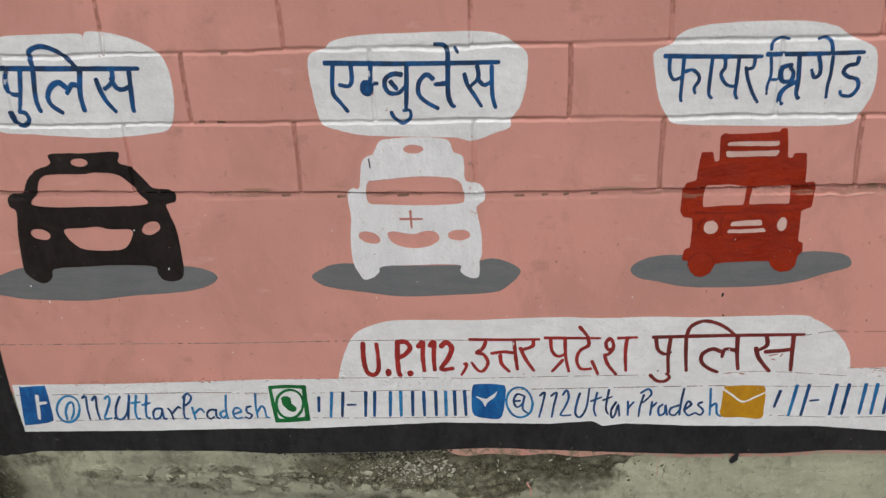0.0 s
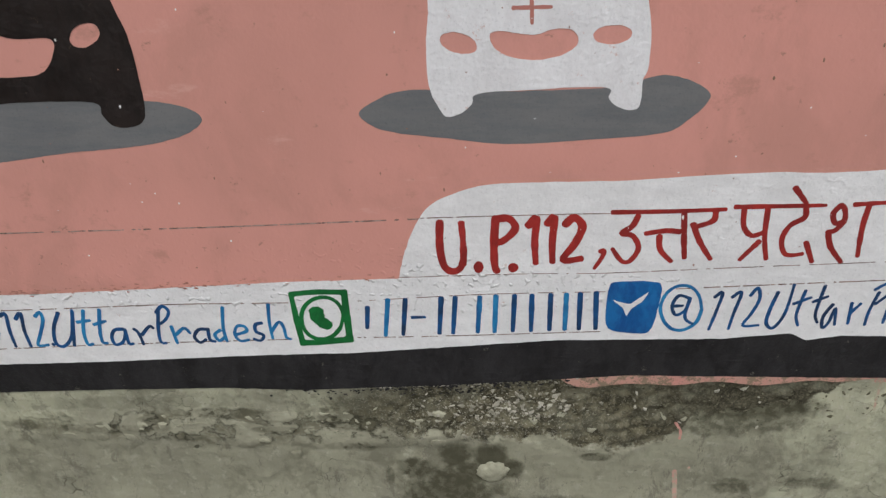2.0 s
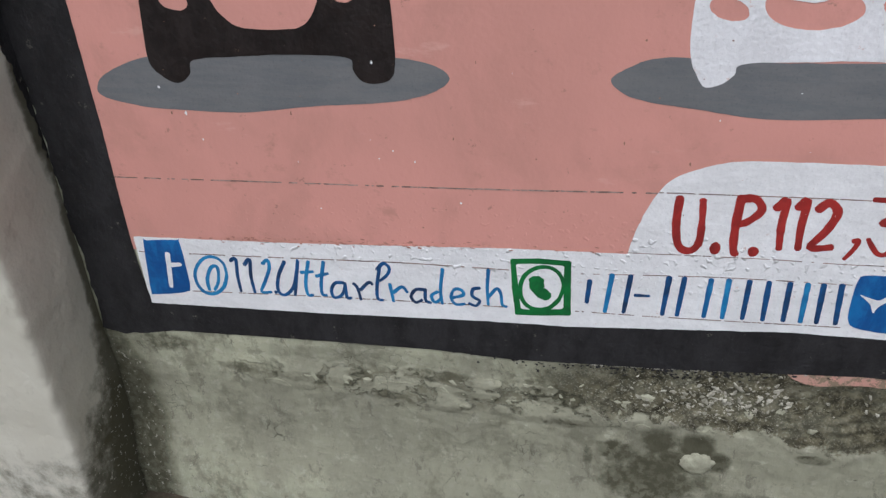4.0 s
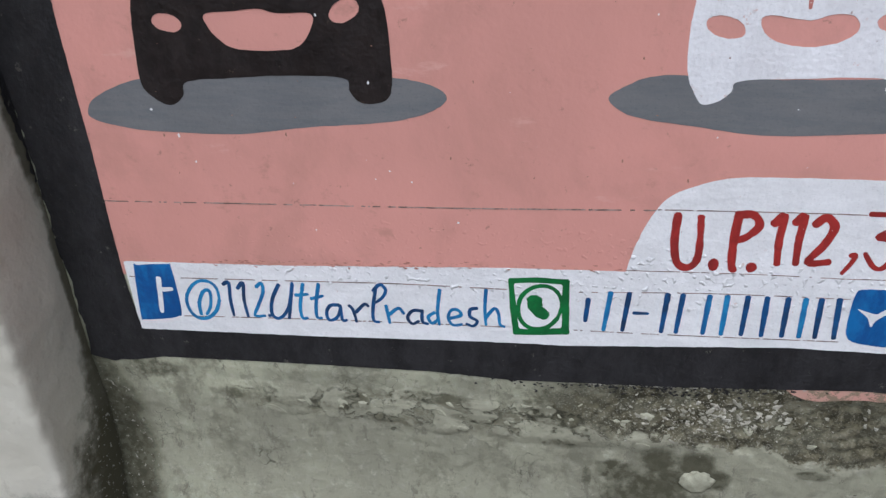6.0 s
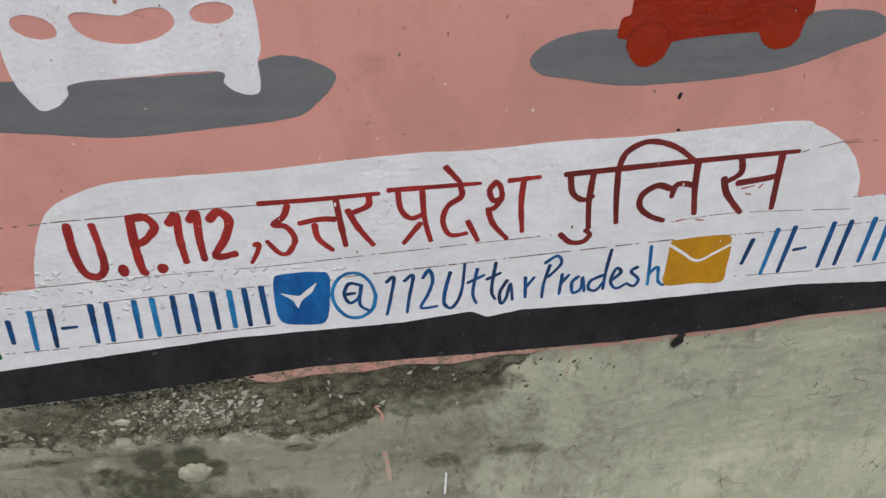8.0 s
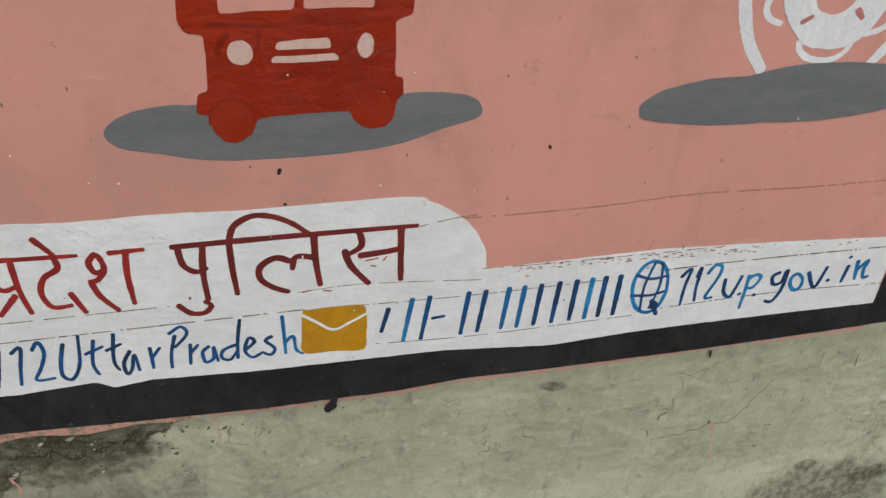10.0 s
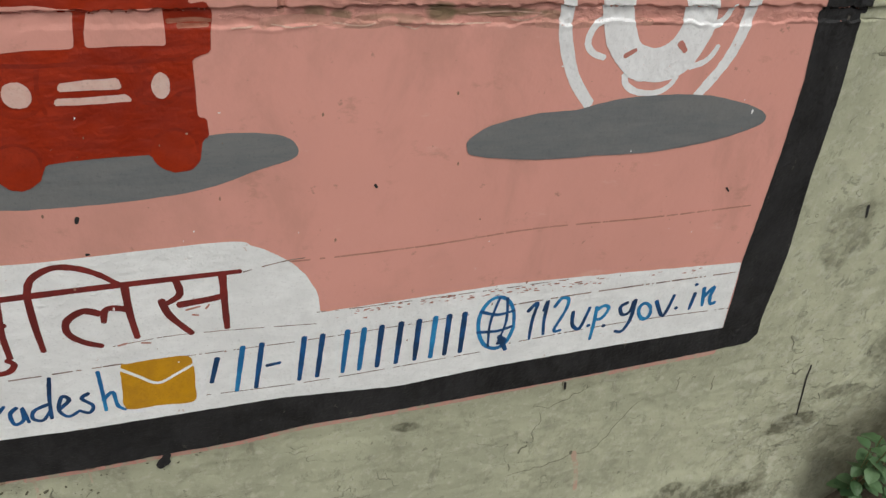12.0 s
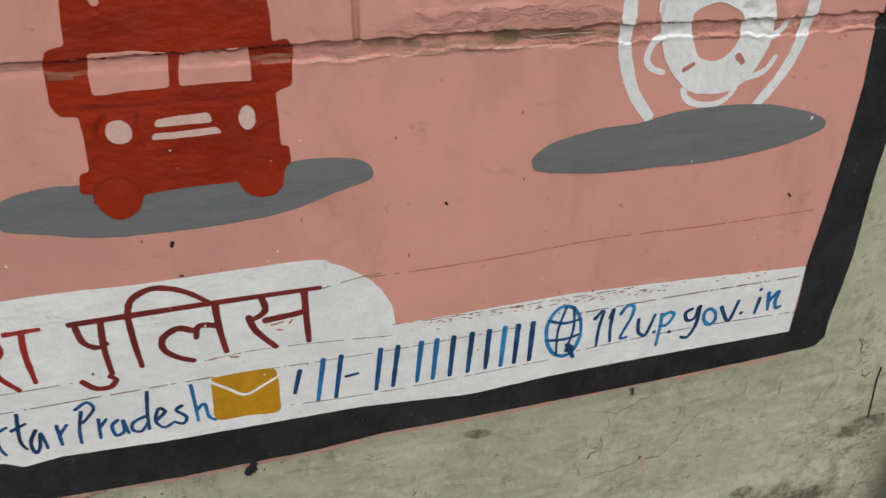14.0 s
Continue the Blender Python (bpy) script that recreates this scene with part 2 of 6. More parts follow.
def cement_plaster():
    """Bare weathered cement plaster with a spalled mossy strip, black mould, hair cracks and painted-in shade."""
    n = Nodes("weathered_cement_plaster", 0.92)
    along = n.t.nodes.new("ShaderNodeSeparateXYZ")
    n.t.links.new(n.place, along.inputs[0])
    old = n.ramp(along.outputs["X"], 0.25, 0.6, 1.0, 0.42)
    c = n.mix(n.ramp(n.noise(3.0, 4), 0.36, 0.64), (0.475, 0.477, 0.337), (0.395, 0.398, 0.283))
    c = n.mix(n.math("MULTIPLY", old, n.ramp(n.noise(8, 9, (1.1, 1, 0.55), 0.7, 0.3), 0.47, 0.61, 0.0, 0.55)), c, (0.28, 0.28, 0.205))
    c = n.mix(n.ramp(n.noise(60, 6, rough=0.7), 0.52, 0.64, 0.0, 0.5), c, (0.52, 0.51, 0.4))
    c = n.mix(n.math("MULTIPLY", old, n.ramp(n.noise(20, 10, (1.1, 1, 0.55), 0.78, 0.3), 0.565, 0.61, 0.0, 0.75)), c, (0.14, 0.135, 0.1))
    c = n.mix(n.ramp(n.noise(70, 6, (1, 1, 0.7), 0.75), 0.63, 0.67, 0.0, 0.5), c, (0.09, 0.085, 0.06))
    c = n.mix(n.math("MULTIPLY", n.patch(-0.45, 0.04, 0.95, 0.24, 0.6, 5), 0.58), c, (0.2, 0.19, 0.14))
    c = n.mix(n.math("MULTIPLY", n.ramp(n.noise(6.5, 9, (1, 1, 0.65), 0.7, 0.2), 0.51, 0.6), n.math("MULTIPLY", old, n.ramp(n.noise(45, 5, rough=0.6), 0.4, 0.6, 0.2, 0.7))), c, (0.17, 0.165, 0.115))
    c = n.mix(n.math("MULTIPLY", old, n.ramp(n.noise(26, 9, rough=0.76), 0.53, 0.6, 0.0, 0.5)), c, (0.2, 0.195, 0.14))
    c = n.mix(n.ramp(n.noise(33, 8, (1, 1, 0.9), 0.74), 0.57, 0.66, 0.0, 0.35), c, (0.53, 0.52, 0.4))
    # pitted plaster beyond the border
    beyond = n.ramp(along.outputs["X"], 1.55, 1.75)
    c = n.mix(n.math("MULTIPLY", beyond, n.ramp(n.noise(30, 6, rough=0.65, warp=0.4), 0.52, 0.6, 0.0, 0.5)), c, (0.53, 0.53, 0.415))
    c = n.mix(n.math("MULTIPLY", beyond, n.ramp(n.noise(42, 7, rough=0.72, warp=0.5), 0.57, 0.63, 0.0, 0.6)), c, (0.2, 0.2, 0.15))
    speck = n.noise(62, 5, rough=0.62)
    fine = n.noise(260, 3)
    # mould and stains; the first eight patches colour in shaded crevices under the plates
    for x, z, rx, rz, ragged, scale, much in ((-1.1, 0.18, 0.03, 0.014, 0.7, 26, 0.8), (-0.95, 0.172, 0.09, 0.012, 0.9, 24, 0.8), (-0.845, 0.187, 0.03, 0.026, 0.8, 26, 0.9), (-0.785, 0.158, 0.03, 0.012, 0.7, 26, 0.85), (-0.69, 0.215, 0.09, 0.014, 0.9, 24, 0.85), (-0.61, 0.176, 0.05, 0.01, 0.7, 26, 1.0), (-0.47, 0.196, 0.07, 0.022, 0.9, 24, 1.0), (-0.46, 0.14, 0.04, 0.014, 0.9, 26, 0.8), (-0.42, 0.225, 0.13, 0.035, 0.9, 20, 1.15), (-0.305, 0.03, 0.08, 0.06, 0.8, 22, 1.2), (-0.36, 0.09, 0.04, 0.025, 0.6, 26, 1.1), (-0.41, 0.068, 0.009, 0.022, 0.6, 40, 0.7), (0.2, 0.205, 0.12, 0.03, 0.9, 20, 0.75), (0.22, 0.06, 0.04, 0.02, 0.6, 30, 0.8), (0.23, 0.25, 0.13, 0.032, 0.6, 22, 1.5), (1.66, -0.07, 0.2, 0.075, 0.6, 16, 0.75),
                                              # those round the cement lump paint its shadowed pits together with moss
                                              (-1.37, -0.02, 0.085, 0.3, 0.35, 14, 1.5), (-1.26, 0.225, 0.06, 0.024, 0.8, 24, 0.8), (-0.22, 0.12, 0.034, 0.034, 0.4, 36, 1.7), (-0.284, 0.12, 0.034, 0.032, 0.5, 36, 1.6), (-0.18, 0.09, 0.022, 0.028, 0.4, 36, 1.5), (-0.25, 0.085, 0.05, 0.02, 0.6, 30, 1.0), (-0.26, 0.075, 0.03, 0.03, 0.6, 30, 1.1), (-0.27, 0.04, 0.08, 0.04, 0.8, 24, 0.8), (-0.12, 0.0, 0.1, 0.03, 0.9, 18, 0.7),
                                              # the first patch here puts the shade behind the weeds into the plaster
                                              # colour
                                              (2.3, -0.06, 0.36, 0.38, 0.2, 9, 1.7), (1.83, 0.12, 0.035, 0.018, 0.8, 24, 0.8), (1.765, -0.045, 0.06, 0.022, 0.8, 24, 0.8), (1.6, 0.0, 0.03, 0.014, 0.8, 24, 0.7), (1.95, 0.21, 0.06, 0.02, 0.9, 24, 0.6), (1.86, 0.14, 0.06, 0.025, 0.9, 24, 0.75), (-0.03, 0.125, 0.028, 0.011, 0.45, 40, 0.95), (0.36, 0.07, 0.06, 0.015, 0.9, 24, 0.7),
                                              (2.08, 0.32, 0.12, 0.1, 0.9, 16, 0.6), (1.78, 0.62, 0.05, 0.08, 0.9, 18, 0.5), (1.82, 0.86, 0.08, 0.04, 0.9, 18, 0.65), (1.0, 0.3, 0.025, 0.012, 0.5, 30, 0.8)):
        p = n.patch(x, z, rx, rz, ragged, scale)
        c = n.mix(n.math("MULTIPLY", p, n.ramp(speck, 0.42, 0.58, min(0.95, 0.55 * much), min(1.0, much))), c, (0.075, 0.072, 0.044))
    # a flaking crust with crevices
    crust = n.noise(17, 7, (0.75, 1, 1.1), 0.62, 0.3)
    band = n.math("MAXIMUM", n.patch(-0.62, 0.18, 0.5, 0.045, 0.5, 9), n.math("MULTIPLY", n.patch(1.9, 0.1, 0.2, 0.2, 0.7, 7), 0.4))
    c = n.mix(n.math("MULTIPLY", band, n.ramp(crust, 0.5, 0.54, 0.0, 0.3)), c, (0.46, 0.45, 0.33))
    c = n.mix(n.math("MULTIPLY", n.math("MULTIPLY", band, n.ramp(crust, 0.5, 0.44)), n.ramp(speck, 0.36, 0.6, 0.2, 0.7)), c, (0.13, 0.122, 0.078))
    rim = n.math("MULTIPLY", band, n.ramp(n.math("ABSOLUTE", n.math("SUBTRACT", crust, 0.488)), 0.0, 0.011, 0.6, 0.0))
    c = n.mix(rim, c, (0.04, 0.038, 0.025))
    # the spalled strip
    s = n.t.nodes.new("ShaderNodeSeparateXYZ")
    n.t.links.new(n.place, s.inputs[0])
    ramp = n.t.nodes.new("ShaderNodeValToRGB")
    ramp.color_ramp.elements[0].position, ramp.color_ramp.elements[1].position = 0.0, 1.0
    for k, (x, z) in enumerate(SPALL):
        e = ramp.color_ramp.elements[0] if k == 0 else ramp.color_ramp.elements[-1] if k == len(SPALL) - 1 else ramp.color_ramp.elements.new((x + 0.62) / 1.12)
        e.color = (z, z, z, 1)
    n.link(n.math("DIVIDE", n.math("ADD", s.outputs["X"], 0.62), 1.12), ramp.inputs[0])
    over = n.math("SUBTRACT", s.outputs["Z"], ramp.outputs[0])
    over = n.math("ADD", over, n.math("MULTIPLY", n.math("SUBTRACT", n.noise(26, 8, rough=0.7), 0.5), 0.09))
    spall = n.math("MULTIPLY", n.ramp(over, -0.002, 0.008), n.math("MULTIPLY", n.ramp(s.outputs["X"], -0.6, -0.3), n.ramp(s.outputs["X"], 0.46, 0.4)))
    moss = n.mix(n.ramp(speck, 0.42, 0.58), (0.05, 0.045, 0.026), (0.135, 0.122, 0.075))
    moss = n.mix(n.math("MULTIPLY", n.ramp(fine, 0.54, 0.64, 0.0, 0.7), n.ramp(s.outputs["X"], 0.02, -0.18, 0.4, 1.0)), moss, (0.36, 0.35, 0.275))
    moss = n.mix(n.ramp(n.noise(16, 7, rough=0.7), 0.5, 0.62, 0.0, 0.4), moss, (0.25, 0.235, 0.165))
    moss = n.mix(n.ramp(s.outputs["X"], 0.03, 0.15, 0.0, 0.8), moss, n.mix(n.ramp(fine, 0.42, 0.62), (0.036, 0.033, 0.021), (0.095, 0.087, 0.056)))
    c = n.mix(n.math("MULTIPLY", n.patch(-1.37, -0.02, 0.085, 0.3, 0.3, 14), n.ramp(n.noise(110, 3), 0.63, 0.68)), c, (0.36, 0.345, 0.28))
    c = n.mix(n.math("MULTIPLY", spall, n.ramp(n.noise(14, 5), 0.4, 0.55, 0.78, 1.0)), c, moss)
    crack = n.math("MULTIPLY", n.ramp(n.edges(4.0, 0.35), 0.0, 0.006, 1.0, 0.0), n.ramp(n.noise(7, 2), 0.53, 0.6))
    c = n.mix(n.math("MULTIPLY", crack, 0.75), c, (0.09, 0.085, 0.06))
    rough = n.math("ADD", n.noise(60, 8, rough=0.7), n.math("MULTIPLY", n.noise(14, 5), 1.2))
    nrm = n.bump(rough, 0.85, 0.004)
    nrm = n.bump(n.math("MULTIPLY", band, n.ramp(crust, 0.475, 0.5)), 0.8, 0.005, nrm)
    return n.done(c, n.bump(n.math("SUBTRACT", 1.0, crack), 0.6, 0.004, nrm))


PLASTER = cement_plaster()


def pale_plaster():
    n = Nodes("pale_pillar_plaster", 0.92)
    c = n.mix(n.ramp(n.noise(4, 5), 0.3, 0.7), (0.58, 0.56, 0.47), (0.5, 0.475, 0.385))
    c = n.mix(n.ramp(n.noise(20, 7, (1, 1, 0.6), 0.7), 0.56, 0.74, 0.0, 0.45), c, (0.3, 0.27, 0.2))
    c = n.mix(n.ramp(n.noise(60, 6, rough=0.75), 0.68, 0.73, 0.0, 0.5), c, (0.14, 0.125, 0.09))
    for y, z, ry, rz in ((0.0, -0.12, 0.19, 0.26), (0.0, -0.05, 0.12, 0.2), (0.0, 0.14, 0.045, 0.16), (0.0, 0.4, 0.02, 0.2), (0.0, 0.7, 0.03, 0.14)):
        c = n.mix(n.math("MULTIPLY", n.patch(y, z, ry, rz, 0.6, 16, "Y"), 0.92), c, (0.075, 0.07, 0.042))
    c = n.mix(n.math("MULTIPLY", n.patch(0.0, -0.1, 0.2, 0.3, 0.3, 16, "Y"), n.ramp(n.noise(110, 3), 0.63, 0.68)), c, (0.36, 0.345, 0.28))
    return n.done(c, n.bump(n.math("ADD", n.noise(70, 7), n.noise(14, 4)), 0.6, 0.004))


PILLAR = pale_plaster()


def simple(name, a, b, scale, rough=0.9, strength=0.5, distance=0.004):
    n = Nodes(name, rough)
    c = n.mix(n.ramp(n.noise(scale, 6), 0.3, 0.7), a, b)
    c = n.mix(n.ramp(n.noise(scale * 9, 4), 0.55, 0.75, 0.0, 0.5), c, tuple(0.5 * v for v in a))
    return n.done(c, n.bump(n.noise(scale * 6, 6), strength, distance))


SOIL = simple("damp_soil", (0.1, 0.08, 0.055), (0.055, 0.045, 0.03), 7, 0.95, 0.9, 0.015)
CHIP = simple("mortar_chips", (0.44, 0.42, 0.345), (0.26, 0.25, 0.19), 40)
LIPDIRT = simple("dirty_rose_mortar", (0.53, 0.262, 0.21), (0.44, 0.23, 0.175), 22)
DARKCHIP = simple("mouldy_mortar_crumbs", (0.16, 0.15, 0.1), (0.07, 0.065, 0.04), 50)
FLAKE = simple("peeling_cream_paint", (0.62, 0.42, 0.33), (0.5, 0.29, 0.23), 60)
MOSS = simple("olive_dirt", (0.2, 0.13, 0.085), (0.36, 0.19, 0.14), 60)
CRUST = simple("plaster_crust", (0.42, 0.415, 0.305), (0.29, 0.285, 0.205), 45, 0.92, 0.5, 0.003)
CEMENT = simple("grey_cement", (0.34, 0.33, 0.28), (0.24, 0.23, 0.19), 12)


def leaf_green():
    n = Nodes("weed_leaf", 0.5)
    info = n.t.nodes.new("ShaderNodeObjectInfo").outputs["Random"]
    c = n.mix(info, (0.05, 0.105, 0.042), (0.1, 0.17, 0.08))
    c = n.mix(n.ramp(n.noise(90, 3), 0.4, 0.7, 0.0, 0.4), c, (0.06, 0.12, 0.04))
    n.b.inputs["Subsurface Weight"].default_value = 0.0
    return n.done(c, n.bump(n.noise(200, 2), 0.3, 0.001))


LEAF = leaf_green()
STALK = simple("weed_stalk", (0.1, 0.12, 0.04), (0.14, 0.09, 0.05), 60, 0.7)

# ---- helpers for things and parts ----
GROUND = -0.19


def nz(a, b=0.0, c=0.0):
    return noise.noise(Vector((a, b, c)))


def thing(name, label, category, kind="", group=""):
    return tagged(new(name), label, category, group, kind)


def part(name, bm, material, parent, label="", smooth=False):
    me = bpy.data.meshes.new(name)
    bm.to_mesh(me)
    bm.free()
    me.materials.append(material)
    if smooth:
        me.shade_smooth()
    ob = new(name, me)
    ob.parent = parent
    return tagged(ob, label)


# ---- relief of the painted wall: its front is the plane y = 0, seen from -y ----
LEDGE = 1.006
LEDGE_RUN = ((-1.4, -0.45, 0.0, 0.4, 0.75, 1.1, 3.6), (1.01, 1.004, 1.001, 1.009, 1.017, 1.021, 1.022))
ROWS = ((1.006, 1.168, -0.005, 0.398), (1.168, 1.324, -0.22, 0.4185), (1.324, 1.482, -0.005, 0.403), (1.482, 1.64, 0.2, 0.4), (1.64, 1.8, 0.0, 0.4))
WEST, EAST = -1.385, 3.6


def joints(offset, width):
    k = math.ceil((WEST + 0.05 - offset) / width)
    xs = []
    while offset + k * width < EAST - 0.05:
        xs.append(round(offset + k * width, 4))
        k += 1
    return xs


JOINTS = [joints(off, width) for _, _, off, width in ROWS]


def smooth(a, b, v):
    t = min(1.0, max(0.0, (v - a) / (b - a)))
    return t * t * (3 - 2 * t)


def wobble(s, seed):
    return 0.003 * nz(s * 7, seed) + 0.0016 * nz(s * 38, seed, 4)


def dip(d, half):
    u = abs(d) / half
    return 0.0 if u >= 1 else (1 - u * u) ** 1.5


def wall_y(x, z):
    """How far the wall's front lies behind y = 0 at (x, z)."""
    if z < 0.955:
        return 0.0
    rag = 1 + 0.7 * min(1.0, max(0.0, (x - 0.45) / 0.4))
    d = z - float(np.interp(x, *LEDGE_RUN)) - rag * (0.7 * wobble(x, 1) + 0.0016 * nz(x * 75, 2) + 0.001 * nz(x * 150, 3)) - smooth(0.7, 0.85, x) * (0.012 * max(0.0, nz(x * 13, 40) - 0.12) - 0.008 * max(0.0, nz(x * 17, 44) - 0.2))
    strip = 0.019 + 0.005 * nz(x * 6, 7) + 0.003 * rag * nz(x * 30, 6)
    if d < 0:
        inside = smooth(-strip - 0.0012, -strip + 0.0012 + 0.008 * smooth(0.8, 0.5, x), d)
        film = smooth(0.55, 0.8, x) * max(0.0, 0.25 + nz(x * 11, 9)) * dip(d + strip + 0.0025, 0.004)
        return inside * (0.0009 + 0.0018 * smooth(0.5, 0.8, x) + 0.0009 * rag * nz(x * 42, z * 60) + 0.0007 * rag * nz(x * 95, z * 95)) - 0.0016 * film
    gap = (0.0028 + 0.003 * max(0.0, nz(x * 8, 22))) * (1 + 0.3 * (rag - 1))
    y = -0.0032 + (0.008 + 0.008 * max(0.0, nz(x * 5, 21) + 0.2)) * max(0.0, 1 - d / gap)
    y += 0.0012 * nz(x * 8, z * 14, 2) + 0.0006 * nz(x * 45, z * 45, 3)
    worn = smooth(0.72, 0.86, x) * smooth(0.075, 0.03, d) * smooth(-0.1, 0.15, nz(x * 6, z * 5, 31))
    y += worn * (0.0035 * abs(nz(x * 36, z * 50, 32)) + 0.002 * nz(x * 80, z * 90, 33))
    for i, (z0, z1, _, _) in enumerate(ROWS):
        if i:
            y += (0.0027 + 0.0025 * nz(x * 5, z0)) * dip(z - z0 - 1.3 * wobble(x, z0 * 9) - 0.001 * nz(x * 60, z0), 0.0065 + 0.0025 * nz(x * 11, z0, 8))
        if z0 <= z < z1:
            for xj in JOINTS[i]:
                if abs(x - xj) < 0.02:
                    y += 0.0052 * dip(x - xj - wobble(z * 1.5, xj * 7 + 3), 0.0055)
    return y


def lines(lo, hi, step, fine, spread):
    vals = {round(lo, 4), round(hi, 4)}
    vals |= {round(v * step, 4) for v in range(math.ceil(lo / step), math.floor(hi / step) + 1)}
    for f in fine:
        vals |= {round(f + s, 4) for s in spread if lo < f + s < hi}
    out = sorted(vals)
    return [v for i, v in enumerate(out) if i == 0 or v - out[i - 1] > 0.0007]


SPREAD = [0.001 * s for s in (-12, -9, -7, -5, -3, -1.5, 0, 1.5, 3, 5, 7, 9, 12)]
ZL = lines(0.955, 1.8, 0.02, [z0 for z0, *_ in ROWS[1:]], SPREAD)
ZL = sorted(set(ZL) | {round(0.972 + 0.0017 * k, 4) for k in range(20)} | {LEDGE} | {round(LEDGE + 0.0015 * k, 4) for k in range(1, 19)} | {round(LEDGE + 0.001 * s, 4) for s in (33, 38, 44, 49, 55, 61, 67)})
XL = lines(WEST, EAST, 0.01, sorted({x for row in JOINTS for x in row}), [0.001 * s for s in (-10, -7, -5, -2.5, 0, 2.5, 5, 7, 10)])
XL = sorted(set(XL) | {round(0.6 + 0.0034 * k, 4) for k in range(280)})
RELIEF = {(x, z): wall_y(x, z) for x in XL for z in ZL}


def grid_mesh(xs, zs, depth, back=None):
    """A sheet over the lines xs and zs at y = depth(x, z); with back, a closed slab down to y = back."""
    bm = bmesh.new()
    vs = [[bm.verts.new((x, depth(x, z), z)) for z in zs] for x in xs]
    for i in range(len(xs) - 1):
        for j in range(len(zs) - 1):
            bm.faces.new((vs[i][j], vs[i + 1][j], vs[i + 1][j + 1], vs[i][j + 1]))
    if back is not None:
        rim = [v[0] for v in vs] + vs[-1][1:] + [v[-1] for v in vs[-2::-1]] + vs[0][-2:0:-1]
        deep = [bm.verts.new((v.co.x, back, v.co.z)) for v in rim]
        for i, v in enumerate(rim):
            k = (i + 1) % len(rim)
            bm.faces.new((rim[k], v, deep[i], deep[k]))
        bm.faces.new(deep[::-1])
    return bm


# ---- brush work: outlines and strokes in centimetres on the wall, x along it and z up ----
def oval(x, z, a, b, turn=0):
    c, s = math.cos(radians(turn)), math.sin(radians(turn))
    pts = [(a * math.cos(k * math.tau / 12), b * math.sin(k * math.tau / 12)) for k in range(12)]
    return [(x + u * c - v * s, z + u * s + v * c) for u, v in pts]


def curve(pts, closed, steps=6):
    """A smooth curve through the points."""
    n, out = len(pts), []
    if n == 2:
        (a, b), (c, d) = pts
        return [(a + (c - a) * k / 8, b + (d - b) * k / 8) for k in range(9)]
    get = (lambda i: pts[i % n]) if closed else (lambda i: pts[min(max(i, 0), n - 1)])
    for i in range(n if closed else n - 1):
        p = [Vector(get(i + k)) for k in (-1, 0, 1, 2)]
        for k in range(steps):
            t = k / steps
            q = 0.5 * (2 * p[1] + (p[2] - p[0]) * t + (2 * p[0] - 5 * p[1] + 4 * p[2] - p[3]) * t * t + (3 * p[1] - p[0] - 3 * p[2] + p[3]) * t ** 3)
            out.append((q.x, q.y))
    if not closed:
        out.append(tuple(pts[-1]))
    return out


def straight(pts):
    """Straight runs between the points, with softened corners."""
    out, n = [], len(pts)
    for i in range(n):
        p, q = Vector(pts[i]), Vector(pts[(i + 1) % n])
        gap = (q - p).length
        ends = min(0.25, 0.3 * gap) / max(gap, 1e-6)
        k = max(2, int(gap / 1.2))
        for s in range(k + 1):
            v = p.lerp(q, ends + (1 - 2 * ends) * s / k)
            out.append((v.x, v.y))
    return out


COATS = [0]


def lay(bm, layer):
    """Cut flat paint along the wall's relief lines and press it on."""
    if max(v.co.z for v in bm.verts) > 0.95:
        lo_x, hi_x = min(v.co.x for v in bm.verts), max(v.co.x for v in bm.verts)
        lo_z, hi_z = min(v.co.z for v in bm.verts), max(v.co.z for v in bm.verts)
        for axis, vals, lo, hi in ((2, ZL, lo_z, hi_z), (0, XL, lo_x, hi_x)):
            co, no = Vector((0, 0, 0)), Vector((0, 0, 0))
            no[axis] = 1
            for v in vals:
                if lo < v < hi:
                    co[axis] = v
                    geom = bm.verts[:] + bm.edges[:] + bm.faces[:]
                    bmesh.ops.bisect_plane(bm, geom=geom, dist=1e-6, plane_co=co, plane_no=no)
    COATS[0] += 1
    coat = 0.0004 + 0.00035 * layer + 0.000005 * (COATS[0] % 23)
    for v in bm.verts:
        key = (round(v.co.x, 4), round(v.co.z, 4))
        if layer < 1.55 and v.co.z < 0.95:
            v.co.y += plaster_y(v.co.x, v.co.z) - coat
        else:
            v.co.y += (RELIEF[key] if key in RELIEF else wall_y(v.co.x, v.co.z)) - coat
    for f in bm.faces:
        f.normal_update()
        if f.normal.y > 0:
            f.normal_flip()


def shape(parent, name, material, layer, loops, sharp=False, label=""):
    """A painted area with a hand-cut edge; the second and later loops are left bare."""
    bm = bmesh.new()
    for i, pts in enumerate(loops):
        pts = straight(pts) if sharp else curve(pts, True)
        vs = [bm.verts.new(((x + 0.1 * nz(x * 0.9, z * 0.9, 11) + 0.05 * nz(x * 4, z * 4, 12)) / 100, 0, (z + 0.1 * nz(x * 0.9, z * 0.9, 13) + 0.05 * nz(x * 4, z * 4, 14)) / 100)) for x, z in pts]
        for k, v in enumerate(vs):
            bm.edges.new((v, vs[(k + 1) % len(vs)]))
    bmesh.ops.triangle_fill(bm, use_beauty=True, use_dissolve=False, edges=bm.edges[:], normal=(0, -1, 0))
    lay(bm, layer)
    return part(name, bm, material, parent, label)


